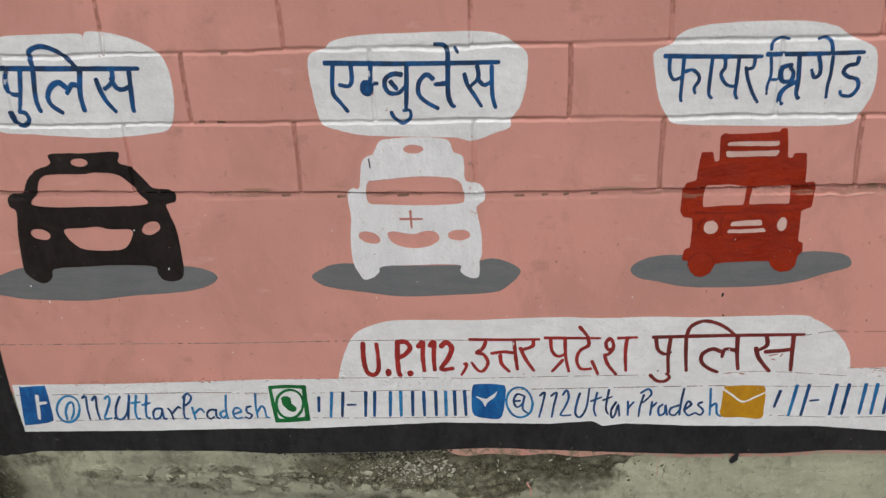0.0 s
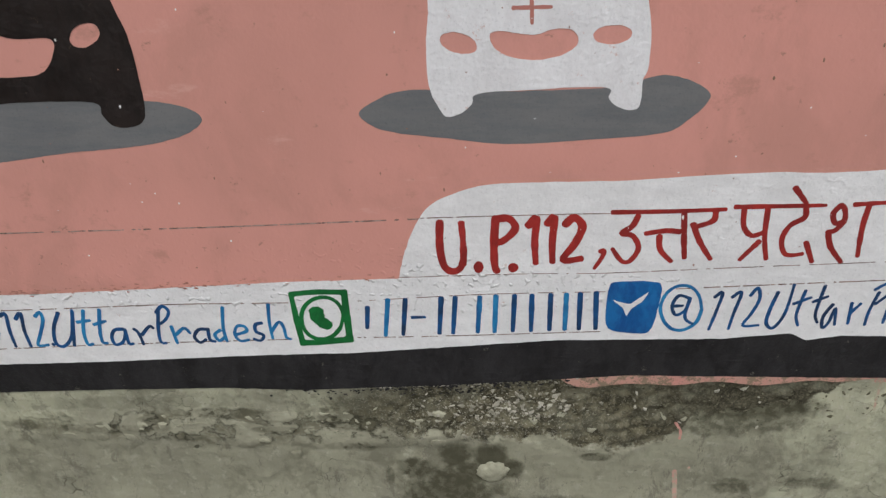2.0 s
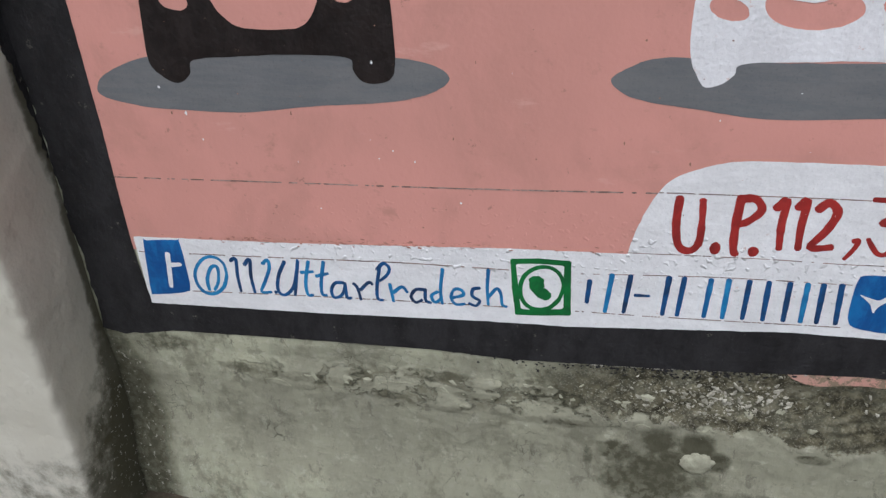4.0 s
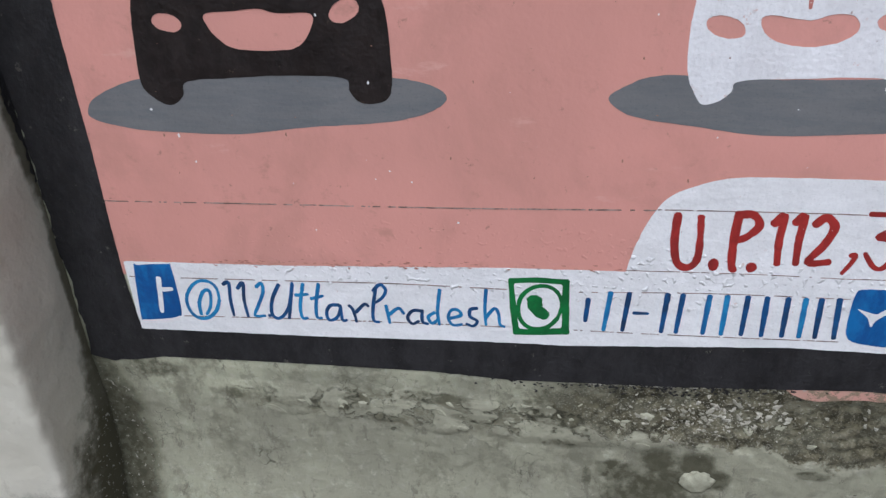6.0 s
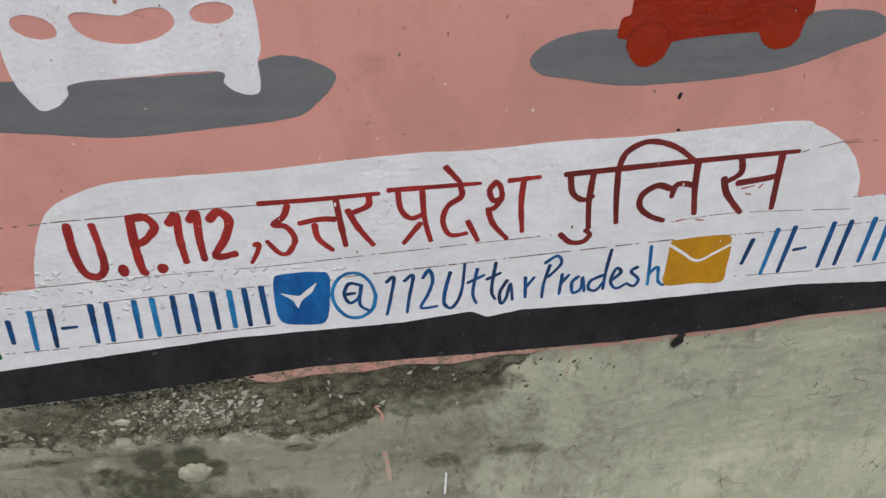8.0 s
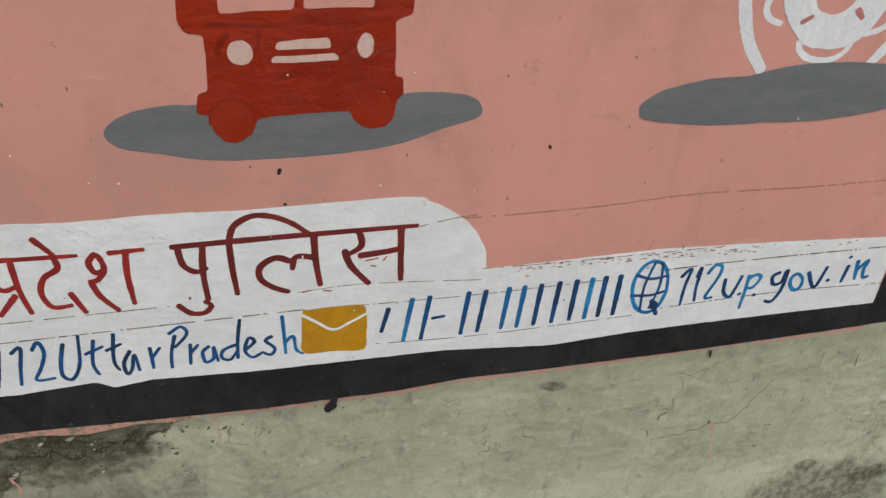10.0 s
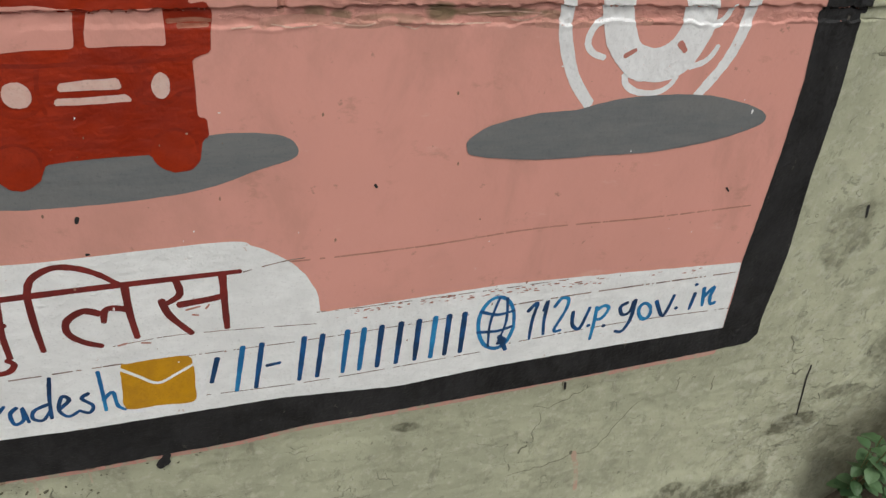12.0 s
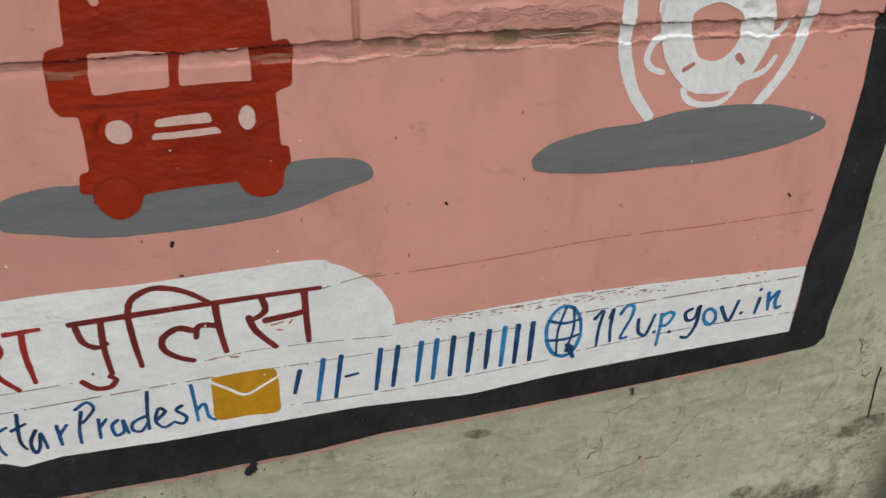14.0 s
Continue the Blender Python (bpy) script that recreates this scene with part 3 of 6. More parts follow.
def brush(parent, name, material, layer, width, strokes, label="", over=0.00003):
    """Brush strokes of about that width, thinner towards the end."""
    bm = bmesh.new()
    for k, pts in enumerate(strokes):
        line = [Vector(p) for p in curve(pts, False, 5)]
        n, left, right = len(line), [], []
        for i, p in enumerate(line):
            way = (line[min(i + 1, n - 1)] - line[max(i - 1, 0)])
            way = way.normalized() if way.length > 1e-6 else Vector((1, 0))
            side = Vector((-way.y, way.x))
            u = i / (n - 1)
            half = 0.5 * width * (1.0 - 0.22 * u * u + 0.16 * nz(p.x * 1.3, p.y * 1.3, k) + 0.08 * nz(p.x * 6, p.y * 6, k))
            if i == 0:
                for a in (-0.8, -0.45):
                    left.append(p + side * half * (1 + a * 0.75) - way * half * -a * 0.6)
                    right.append(p - side * half * (1 + a * 0.75) - way * half * -a * 0.6)
            left.append(p + side * half)
            right.append(p - side * half)
            if i == n - 1:
                for a in (0.45, 0.8):
                    left.append(p + side * half * (1 - a * 0.75) + way * half * a * 0.6)
                    right.append(p - side * half * (1 - a * 0.75) + way * half * a * 0.6)
        vl = [bm.verts.new((v.x / 100, -over * (k % 5 + 0.8 * i / len(left)), v.y / 100)) for i, v in enumerate(left)]
        vr = [bm.verts.new((v.x / 100, -over * (k % 5 + 0.8 * i / len(left)), v.y / 100)) for i, v in enumerate(right)]
        for i in range(len(vl) - 1):
            bm.faces.new((vl[i], vl[i + 1], vr[i + 1], vr[i]))
    lay(bm, layer)
    return part(name, bm, material, parent, label)


def dashes(parent, name, material, layer, width, pts, label=""):
    """A ruled line, worn away to dashes and dots."""
    line = [Vector(p) for p in curve(pts, False, 12)]
    rng = random.Random(int(1000 * (abs(pts[0][0]) + pts[0][1])))
    total = [0.0]
    for a, c in zip(line, line[1:]):
        total.append(total[-1] + (c - a).length)

    def at(d):
        x = float(np.interp(d, total, [p.x for p in line]))
        return x, float(np.interp(d, total, [p.y for p in line])) + 0.05 * nz(x * 0.5, 4) + 0.03 * nz(x * 3, 5)

    d, bits = 0.0, []
    while d < total[-1]:
        run = rng.choice((0.3, 0.6, 1.2, 2.5, 4.0))
        end = min(total[-1], d + run)
        if end - d > 0.15:
            bits.append([at(d + (end - d) * k / 4) for k in range(5)])
        d = end + rng.choice((0.1, 0.2, 0.5, 1.4))
    for k in range(0, len(bits), 40):
        tagged(brush(parent, name, material, layer, width * rng.uniform(0.8, 1.2), bits[k:k + 40], label, 0.0), kind="stuff")


# ---- the wall: cement plaster below, large painted blocks above ----
wall_mural = thing("wall_north", "boundary wall, weathered plaster below, rose-painted blocks above", "wall", "structure")


def plaster_y(x, z):
    edge = 0.244 + 0.048 * (x + 1.306)
    bare = max(smooth(0.0, 0.045, edge - z), smooth(1.655, 1.69, x))
    if bare <= 0:
        return 0.0012
    lump = 0.0014 * nz(x * 7, z * 7, 1) + 0.0011 * nz(x * 24, z * 24, 2) + 0.0013 * nz(x * 55, z * 55, 3)
    if SPALL[0][0] < x < SPALL[-1][0]:
        low = float(np.interp(x, [p for p, _ in SPALL], [q for _, q in SPALL])) + 0.012 * nz(x * 26, z * 26, 17)
        lump += smooth(0, 0.005, z - low) * smooth(-0.6, -0.3, x) * (0.006 * nz(x * 70, z * 70, 6) + 0.004 * abs(nz(x * 35, z * 35, 5)) - 0.0045 + 0.004 * smooth(0.0, 0.15, x))
    step = 0.0012 * smooth(0.1, 0.14, nz(x * 7, z * 11, 9) + 0.15 * nz(x * 40, z * 40, 10))
    foot = 0.03 * smooth(0.06, -0.15, z)
    return 0.0012 + bare * (0.0045 - lump - step - foot)


xs = [WEST + 0.009 * k for k in range(70)] + [-0.755 + 0.005 * k for k in range(254)] + [0.52 + 0.009 * k for k in range(221)] + [2.52 + 0.06 * k for k in range(19)]
zs = [-0.3 + 0.009 * k for k in range(33)] + [0.0 + 0.005 * k for k in range(70)] + [0.355 + 0.009 * k for k in range(67)] + [0.968]
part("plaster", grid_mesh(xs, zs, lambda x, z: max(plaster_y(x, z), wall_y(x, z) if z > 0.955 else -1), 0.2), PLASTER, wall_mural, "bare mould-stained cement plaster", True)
part("plaster_lip", grid_mesh(XL, [z for z in ZL if z <= LEDGE + 0.0005], lambda x, z: RELIEF[x, z] + 0.0009, 0.2), PLASTER, wall_mural)
xs = [x for x in XL if -1.375 <= x <= 1.6]
part("rose_paint", grid_mesh(xs, [0.955 + 0.0001] + [z for z in ZL if z > 0.956], lambda x, z: wall_y(x, z) - 0.0007), PINK, wall_mural, "faded rose wall paint", True)
part("rose_paint", grid_mesh([-1.375, -0.6, 0.2, 0.9, 1.6], [0.44, 0.7, 0.9551], lambda x, z: -0.0007), PINK, wall_mural, "faded rose wall paint")

# ---- the painted mural ----

police_plate = thing("painted_name_plate", "off-white brushed name plate with blue Hindi word for police", "wall sign")
shape(police_plate, "plate", WHITE, 2, [[(-115.7, 126.5), (-112, 133.4), (-104.9, 136.8), (-96.8, 137.1), (-86.3, 137.1), (-85.6, 136.1), (-84.1, 137.5), (-78.5, 136.9), (-72.4, 134.9), (-68.1, 131.8), (-66.9, 127.5), (-67, 121.8), (-68.9, 116.1), (-73.6, 114.6), (-86, 113.8), (-102.4, 114.8), (-110.5, 115.6), (-115.9, 119.3)]])
brush(police_plate, "headline", BLUE, 3, 1.24, [[(-107.5, 130), (-90.6, 129.6), (-73.9, 129.3)]])
brush(police_plate, "letter", BLUE, 3, 1.22, [[(-105.2, 129.6), (-106.1, 126.3), (-105.5, 124.4), (-103.1, 123.9)], [(-101.8, 129.5), (-102.8, 125), (-104, 120.5)], [(-106.6, 120.1), (-105.8, 117.9), (-103.9, 116.9), (-102.3, 118.2), (-102.8, 119.8), (-104.4, 120.1)]])
brush(police_plate, "letter", BLUE, 3, 1.22, [[(-98.6, 129.5), (-99.5, 123.6), (-99.2, 120.8), (-98.8, 120.1)], [(-98.5, 130.2), (-98.8, 132.5), (-98.2, 133.9), (-95.4, 134.6), (-92.4, 133.6), (-90.1, 131.9), (-88.3, 129.8)]])
brush(police_plate, "letter", BLUE, 3, 1.33, [[(-87.6, 129.2), (-88.6, 124.1), (-88.5, 120.9), (-88.3, 120)], [(-88.4, 125.7), (-90.2, 126), (-91.8, 124)], [(-91.7, 125.5), (-93.3, 126.6), (-95.4, 125.5), (-96.5, 123.3), (-95.9, 121.4), (-93.6, 119.7)]])
brush(police_plate, "letter", BLUE, 3, 1.19, [[(-76.2, 129), (-76.6, 123.9), (-76.8, 120.5), (-76.5, 119.8)], [(-80.1, 129.1), (-80.6, 126.5), (-82.7, 124.9)], [(-84.2, 127.2), (-83.7, 124.6), (-82.8, 122.3), (-80.9, 119.7)], [(-80.7, 127.4), (-79.8, 125.2), (-78.3, 124.8), (-76.6, 125.5)]])

ambulance_plate = thing("painted_name_plate", "off-white brushed name plate with blue Hindi word for ambulance", "wall sign")
shape(ambulance_plate, "plate", WHITE, 2, [[(-31.8, 132.7), (-29.8, 134.2), (-23.6, 135.2), (-9.3, 135.5), (1.3, 135.4), (5.9, 134.5), (8.5, 132.8), (10.8, 130.9), (11.1, 127.7), (10.5, 123), (9.3, 119.4), (7.5, 116.9), (7.1, 115.1), (3.2, 113.6), (-1.1, 112.2), (-5.4, 113), (-17.8, 113.4), (-25.4, 113.8), (-30.3, 114.9), (-33.4, 116), (-34.5, 118.1), (-35.4, 123.7), (-35.8, 128.6), (-35, 131.6)]])
brush(ambulance_plate, "headline", BLUE, 3, 1.13, [[(-32.2, 129.6), (-14.4, 129.1), (5.2, 129)]])
brush(ambulance_plate, "letter", BLUE, 3, 1.00, [[(-30.3, 129), (-30.8, 124.9), (-30.6, 122.7), (-29.2, 120.9), (-27.8, 119)], [(-26.4, 128.9), (-26.4, 126), (-27.2, 124.6), (-29.3, 124.9)]])
brush(ambulance_plate, "letter", BLUE, 3, 0.98, [[(-22.1, 128.8), (-22.5, 125.3)], [(-23, 124.9), (-23.5, 124.1), (-23.4, 123.3)], [(-22, 125), (-20.8, 125.1)]])
shape(ambulance_plate, "letter_blob", BLUE, 4, [oval(-23.3, 124.1, 1.5, 1.8, 0)])
brush(ambulance_plate, "letter", BLUE, 3, 1.08, [[(-14.4, 128.7), (-14.7, 123.4), (-15, 119.5)], [(-15.5, 126.8), (-17.3, 127), (-19, 126.1), (-19.3, 124.4), (-18.4, 123), (-16.5, 122.9), (-15.1, 124.1)], [(-18.1, 125.5), (-16.7, 123.7)]])
brush(ambulance_plate, "letter", BLUE, 3, 0.86, [[(-18.3, 118.9), (-17.6, 117.5), (-15.8, 116.4), (-14.2, 117.5), (-14.2, 119.1), (-15.7, 119.1)]])
brush(ambulance_plate, "letter", BLUE, 3, 1.06, [[(-5.6, 128.5), (-5.8, 122.6), (-5.1, 120.2), (-4.4, 119.8)], [(-6.2, 124.8), (-8.6, 124.6)], [(-8.8, 125.7), (-10.3, 126.7), (-11.9, 125.1), (-12.1, 122.7), (-10.6, 120.9), (-8, 119.4)], [(-5.6, 129.4), (-5.6, 131.5), (-6.4, 132.8), (-8.3, 133)]])
brush(ambulance_plate, "letter", BLUE, 3, 0.71, [[(-4.1, 132.3), (-3.4, 131.1)]])
brush(ambulance_plate, "letter", BLUE, 3, 0.96, [[(3.6, 128.3), (3.6, 122.5), (4.1, 120), (4.4, 119.4)], [(0.5, 128.4), (0.7, 125.8), (-1.4, 123.8)], [(-2.2, 126.8), (-1.6, 124.4), (-0.2, 122.2), (1.3, 119.7)], [(0.7, 125.5), (1.9, 124.3), (3.3, 124.9)]])

fire_plate = thing("painted_name_plate", "off-white brushed name plate with blue Hindi words for fire brigade", "wall sign")
shape(fire_plate, "plate", WHITE, 2, [[(40.1, 132), (41.1, 133.5), (45.4, 135.3), (55.1, 135.9), (65.8, 135.7), (71.3, 134.6), (74.2, 132.7), (78.7, 130.6), (79.8, 128.4), (80.2, 123.9), (79.7, 120.5), (78, 117.1), (76.1, 115), (68.4, 114.6), (53.8, 114.9), (42.3, 115.4), (39.9, 117.1), (37.9, 121.3), (36.6, 128.3), (36.8, 130.6)]])
brush(fire_plate, "headline", BLUE, 3, 1.01, [[(38.7, 129.5), (48.1, 129.2), (57.9, 129)]])
brush(fire_plate, "headline", BLUE, 3, 0.99, [[(58.7, 129.4), (67.7, 129.3), (77.3, 129.4)]])
brush(fire_plate, "letter", BLUE, 3, 0.79, [[(39.8, 128.9), (39.9, 126.4), (40.8, 124.7), (42.5, 125.2)], [(42.6, 128.9), (42.5, 124.6), (42.4, 120.9), (42.7, 120.2)], [(42.9, 126.2), (44.4, 126.6), (45.7, 125.5), (45.8, 124.3), (45, 122.9), (45.3, 121.7)]])
brush(fire_plate, "letter", BLUE, 3, 0.77, [[(48.2, 128.8), (48, 124.5), (48, 121.6), (48.7, 120.7)]])
brush(fire_plate, "letter", BLUE, 3, 0.79, [[(50.7, 128.7), (50.8, 127), (50.1, 125.6), (51.1, 123.7), (52.6, 123.1), (53.2, 123.5)], [(53.4, 128.7), (53.3, 123.9), (53.2, 121.6), (53.7, 120.5)]])
brush(fire_plate, "letter", BLUE, 3, 0.77, [[(56.5, 128.6), (56.3, 126.9), (55.1, 126.5)], [(54.9, 126.9), (55.5, 124.4), (56.7, 121.5), (57.8, 119.7)]])
brush(fire_plate, "letter", BLUE, 3, 0.65, [[(59.5, 129.3), (59.9, 125.5), (59.4, 123.2), (59.4, 121.3)], [(59.5, 130.2), (59.6, 131.7), (61, 132.6), (62.8, 132.3)], [(59.8, 124.3), (61.4, 124.3)]])
brush(fire_plate, "letter", BLUE, 3, 0.97, [[(65, 128.8), (65.3, 124.2), (65.2, 121.4), (65.8, 120.3)], [(63.8, 127.2), (62.1, 126.7), (61.8, 125.2), (62.4, 123.9), (63.9, 124.1), (64.2, 125.6), (63.5, 126.6)], [(64.9, 123.8), (63.2, 122.8), (62.3, 121.7), (62, 119.9), (62.7, 119.3)]])
brush(fire_plate, "letter", BLUE, 3, 0.86, [[(68.7, 128.8), (69.3, 126.6), (69.2, 125.1), (68.3, 124.6), (67.6, 126.2)]])
brush(fire_plate, "letter", BLUE, 3, 0.75, [[(71.4, 128.7), (71.4, 125.2), (71.1, 123), (71.1, 120.4)], [(71.2, 129.7), (70.8, 131.5), (69.6, 132.5), (68.2, 132.2)]])
brush(fire_plate, "letter", BLUE, 3, 0.86, [[(76.3, 128.5), (76.1, 127.2), (74.5, 126.8), (73.8, 125.6), (74.8, 124.6), (76.6, 124), (76.9, 122.3), (75.8, 120.8), (74, 120.9), (73.6, 121.8)]])

police_car = thing("painted_police_car", "black silhouette of a police car front with grey shadow", "wall painting")
shape(police_car, "shadow", GREY, 2, [[(-124.3, 75.1), (-122.2, 77.8), (-114.8, 80.7), (-105.2, 81.8), (-83.6, 82.5), (-72.1, 81.9), (-66.2, 80.9), (-63.6, 79.2), (-65.1, 77.2), (-70.5, 75.3), (-77.3, 74.4), (-86.6, 73.6), (-97.4, 72.2), (-107.3, 72.1), (-116.4, 72.5), (-122.9, 73.8)]], label="slate grey oval shadow patch")
shape(police_car, "body", SOOT, 3, [[(-99.3, 110.1), (-90.9, 110.2), (-82.7, 110.5), (-82.8, 108), (-79.9, 106.7), (-77.3, 103.7), (-75.7, 101.8), (-71.9, 101.4), (-70.5, 100), (-71.1, 98.2), (-73.1, 97.7), (-73.2, 96.5), (-71.9, 91.5), (-71.7, 86.4), (-71.7, 81.2), (-72.7, 78.5), (-75.3, 77.7), (-77.4, 78.1), (-78.6, 79.8), (-79.5, 81.7), (-89.8, 81.9), (-97.2, 81.4), (-105.1, 80.7), (-106.4, 78.3), (-108.7, 76.8), (-111.2, 77.7), (-113.2, 80), (-113.1, 84.6), (-112.4, 90.6), (-111.5, 95.6), (-112.8, 97), (-112.9, 99), (-111.4, 100.3), (-108.4, 100.6), (-106.6, 103.6), (-103.8, 106.2), (-99.8, 107.8)], [(-101.9, 104.9), (-92, 105.2), (-89.1, 105.6), (-83.9, 105.1), (-81, 102.8), (-79.4, 100), (-78.4, 97.6), (-92.4, 97), (-106.4, 97.3), (-104.7, 100.7)], oval(-92.5, 108, 2.1, 1, 0), oval(-106.6, 89.9, 2.5, 1.4, -9), oval(-78.1, 91.6, 2.5, 1.5, 26), [(-100.2, 91.1), (-95, 91.6), (-91.3, 92), (-88.6, 91.3), (-83.2, 91.2), (-83.8, 88.5), (-86, 86.3), (-90.5, 85.7), (-96.2, 86.1), (-99, 88)]])

ambulance = thing("painted_ambulance", "white silhouette of an ambulance front with grey shadow", "wall painting")
shape(ambulance, "shadow", GREY, 2, [[(-40.1, 79), (-38.7, 80.7), (-34.7, 82.5), (-29.2, 82.8), (-17.1, 82.4), (-3.9, 82.8), (2, 84.3), (5.9, 83.7), (9.1, 81.8), (8.9, 80.1), (6.5, 77.6), (3.2, 75.8), (-6.8, 74.9), (-19, 74.4), (-28.4, 75.5), (-36.6, 76.7)]], label="slate grey oval shadow patch")
shape(ambulance, "body", GLOSSWHITE, 3, [[(-22.4, 110.7), (-21.4, 112.3), (-19.1, 112.9), (-13.5, 113.2), (-7.9, 112.9), (-6, 112.1), (-5.1, 109.8), (-3.3, 108.9), (-2.8, 106.3), (-2.7, 103.3), (0.5, 102.4), (1.5, 100.4), (1.3, 98.4), (0.1, 97.5), (-0.4, 96.2), (0.5, 90.5), (0.5, 85.4), (-0.1, 83.6), (-0.2, 80.2), (-1.4, 79.3), (-3.2, 79.8), (-4.6, 81.1), (-5.1, 82.7), (-14.1, 82.6), (-22.7, 82.1), (-23.8, 80.5), (-25.4, 79.2), (-27.4, 78.7), (-28.6, 80.2), (-29.8, 83.5), (-29.9, 89.3), (-29.4, 93.6), (-29.5, 96.8), (-29.7, 98.4), (-29.6, 100.5), (-28.3, 101.5), (-26.8, 101.8), (-25.9, 107.1), (-24.7, 108.8), (-23.2, 109.4)], oval(-14, 110.5, 2.2, 1, 0), [(-24.7, 102.9), (-23, 103.3), (-13.9, 104.2), (-7, 104), (-4.2, 103.1), (-3.3, 101.1), (-3.1, 98.8), (-4.4, 97.7), (-12.4, 97.3), (-21.4, 97.5), (-24.7, 97.8), (-25.4, 99.8)], oval(-25.4, 89.4, 2.6, 1.4, -16), oval(-4.6, 90.1, 2.6, 1.3, 2), [(-21.1, 90.4), (-19.5, 90.9), (-15.2, 90.3), (-12.7, 91), (-10.2, 90.9), (-9.1, 89.6), (-10, 88.1), (-13.4, 86.9), (-17.6, 87.1), (-20.3, 88.4)]])
brush(ambulance, "cross", ROSE, 4, 0.58, [[(-18, 94), (-12.8, 94)], [(-15.5, 96), (-15.4, 91.8)]], label="thin rose cross mark")
brush(ambulance, "scratch", BLACK, 4, 0.32, [[(-24.1, 108.4), (-23.9, 106.2)]])

fire_engine = thing("painted_fire_engine", "brick red silhouette of a fire engine front with grey shadow", "wall painting")
shape(fire_engine, "shadow", GREY, 2, [[(34.1, 82), (36, 84), (39.7, 85.2), (44.1, 85.5), (51.9, 85), (62, 85.6), (69, 86.2), (74.1, 86.6), (79.3, 85.9), (81.2, 84.2), (80.6, 82.7), (76.5, 81.4), (69.9, 79.1), (61.8, 78), (53.3, 77.6), (46.4, 77.7), (40.6, 78.8), (35.6, 79.9)]], label="slate grey oval shadow patch")
shape(fire_engine, "body", RED, 3, [[(51.1, 112.7), (52, 113.4), (52.8, 113.1), (60.7, 113.3), (62.9, 113.5), (63.2, 114.2), (64.4, 114.2), (65.2, 107.9), (66.1, 107.9), (66.2, 108.9), (68.9, 108.9), (69.2, 105.2), (69.3, 102.4), (71, 102.7), (71.7, 101.4), (71.5, 99.3), (71.3, 96.8), (69.3, 96), (69.5, 88.9), (70.5, 88.6), (70.7, 86.3), (69.9, 85.7), (69.4, 82.9), (68.4, 81.8), (66.6, 81.5), (65, 82.3), (64.3, 84.2), (58.6, 84), (52.5, 83.5), (51.6, 81.5), (49.7, 80.1), (48.2, 80.3), (47.3, 82), (46.6, 84), (45.1, 84.3), (45.5, 86.9), (46.7, 87.2), (46.8, 90.5), (46.8, 94.3), (44.8, 94.5), (44, 95.9), (44.2, 99.6), (44.2, 100.9), (44.9, 102.5), (46.9, 103), (47.2, 107.2), (47.6, 109.3), (49.9, 109.3), (50.4, 107.1), (51.3, 107.3)]], sharp=True)
shape(fire_engine, "ladder_gap", PALE, 4, [[(52.9, 111.4), (58.1, 111.5), (63.2, 111.5), (63, 110.5), (58.2, 110.5), (52.6, 110.6)]], sharp=True)
shape(fire_engine, "ladder_gap", PALE, 4, [[(52.5, 109.4), (57.7, 109.4), (63.4, 109.6), (62.9, 108.3), (57.8, 108.2), (52.7, 108.1)]], sharp=True)
shape(fire_engine, "windscreen", PINK, 4, [[(49.1, 101.9), (53.8, 102.1), (57.6, 101.7), (57.4, 99.4), (57.2, 97.3), (52.9, 97.2), (48.7, 96.8), (48.7, 99.3)]], sharp=True, label="bare rose windscreen pane")
shape(fire_engine, "windscreen", PINK, 4, [[(58.9, 101.4), (63.1, 101.7), (66.5, 101.9), (66.6, 99.7), (66.6, 97.6), (62.5, 97.6), (58.4, 97.4), (58.4, 99.4)]], sharp=True, label="bare rose windscreen pane")
shape(fire_engine, "wheel", BRIGHTRED, 3.6, [oval(66.7, 84.5, 2.7, 2.8, -2)])
shape(fire_engine, "wheel", BRIGHTRED, 3.6, [oval(49.4, 83.2, 2.7, 2.9, -2)])
shape(fire_engine, "headlight", PALE, 4, [oval(50.8, 92.1, 1.5, 1.6, 0)])
shape(fire_engine, "headlight", PALE, 4, [oval(65.7, 92.9, 1, 1.6, 0)])
shape(fire_engine, "grille", PALE, 4, [[(55.1, 93.4), (58.3, 93.8), (61.3, 93.9), (61.5, 92.6), (58.2, 92.5), (54.9, 92.4)]], sharp=True)
shape(fire_engine, "grille", PALE, 4, [[(54.6, 91.6), (58.3, 91.7), (62, 92), (62.6, 91.1), (58.2, 90.8), (54.3, 90.8)]], sharp=True)

for hx, hz, ha, hb in ((50.8, 92.1, 2.5, 2.6), (65.7, 92.9, 2.1, 2.7)):
    brush(fire_engine, "headlight_rim", DARKRED, 3.7, 0.7, [oval(hx, hz, ha, hb, 120)[:8]])
for hx, hz in ((66.7, 84.6), (49.4, 83.4)):
    brush(fire_engine, "wheel_arch", DARKRED, 3.8, 0.45, [[(hx - 2.7, hz - 0.6), (hx - 2.3, hz + 1.6), (hx, hz + 2.8), (hx + 2.2, hz + 1.7), (hx + 2.6, hz - 0.4)]])
brush(fire_engine, "brush_mark", DARKRED, 3.7, 0.5, [[(47.4, 95.6), (53, 95.4), (58, 95.7), (63, 95.8), (68.6, 96.1)], [(53.2, 94.9), (52.9, 92.4), (53.4, 89.8)], [(63.2, 95.2), (63.6, 92.6), (62.9, 90)]])
brush(fire_engine, "worn_strip", WORNRED, 3.7, 0.55, [[(44.3, 99.8), (46.6, 99.5), (48.7, 99.7)], [(44.6, 99.2), (47, 99.1)]])
brush(fire_engine, "worn_strip", WORNRED, 3.7, 0.55, [[(66.9, 100.3), (69.5, 100.5), (71.5, 100.4)], [(68, 99.8), (71.2, 99.9)]])

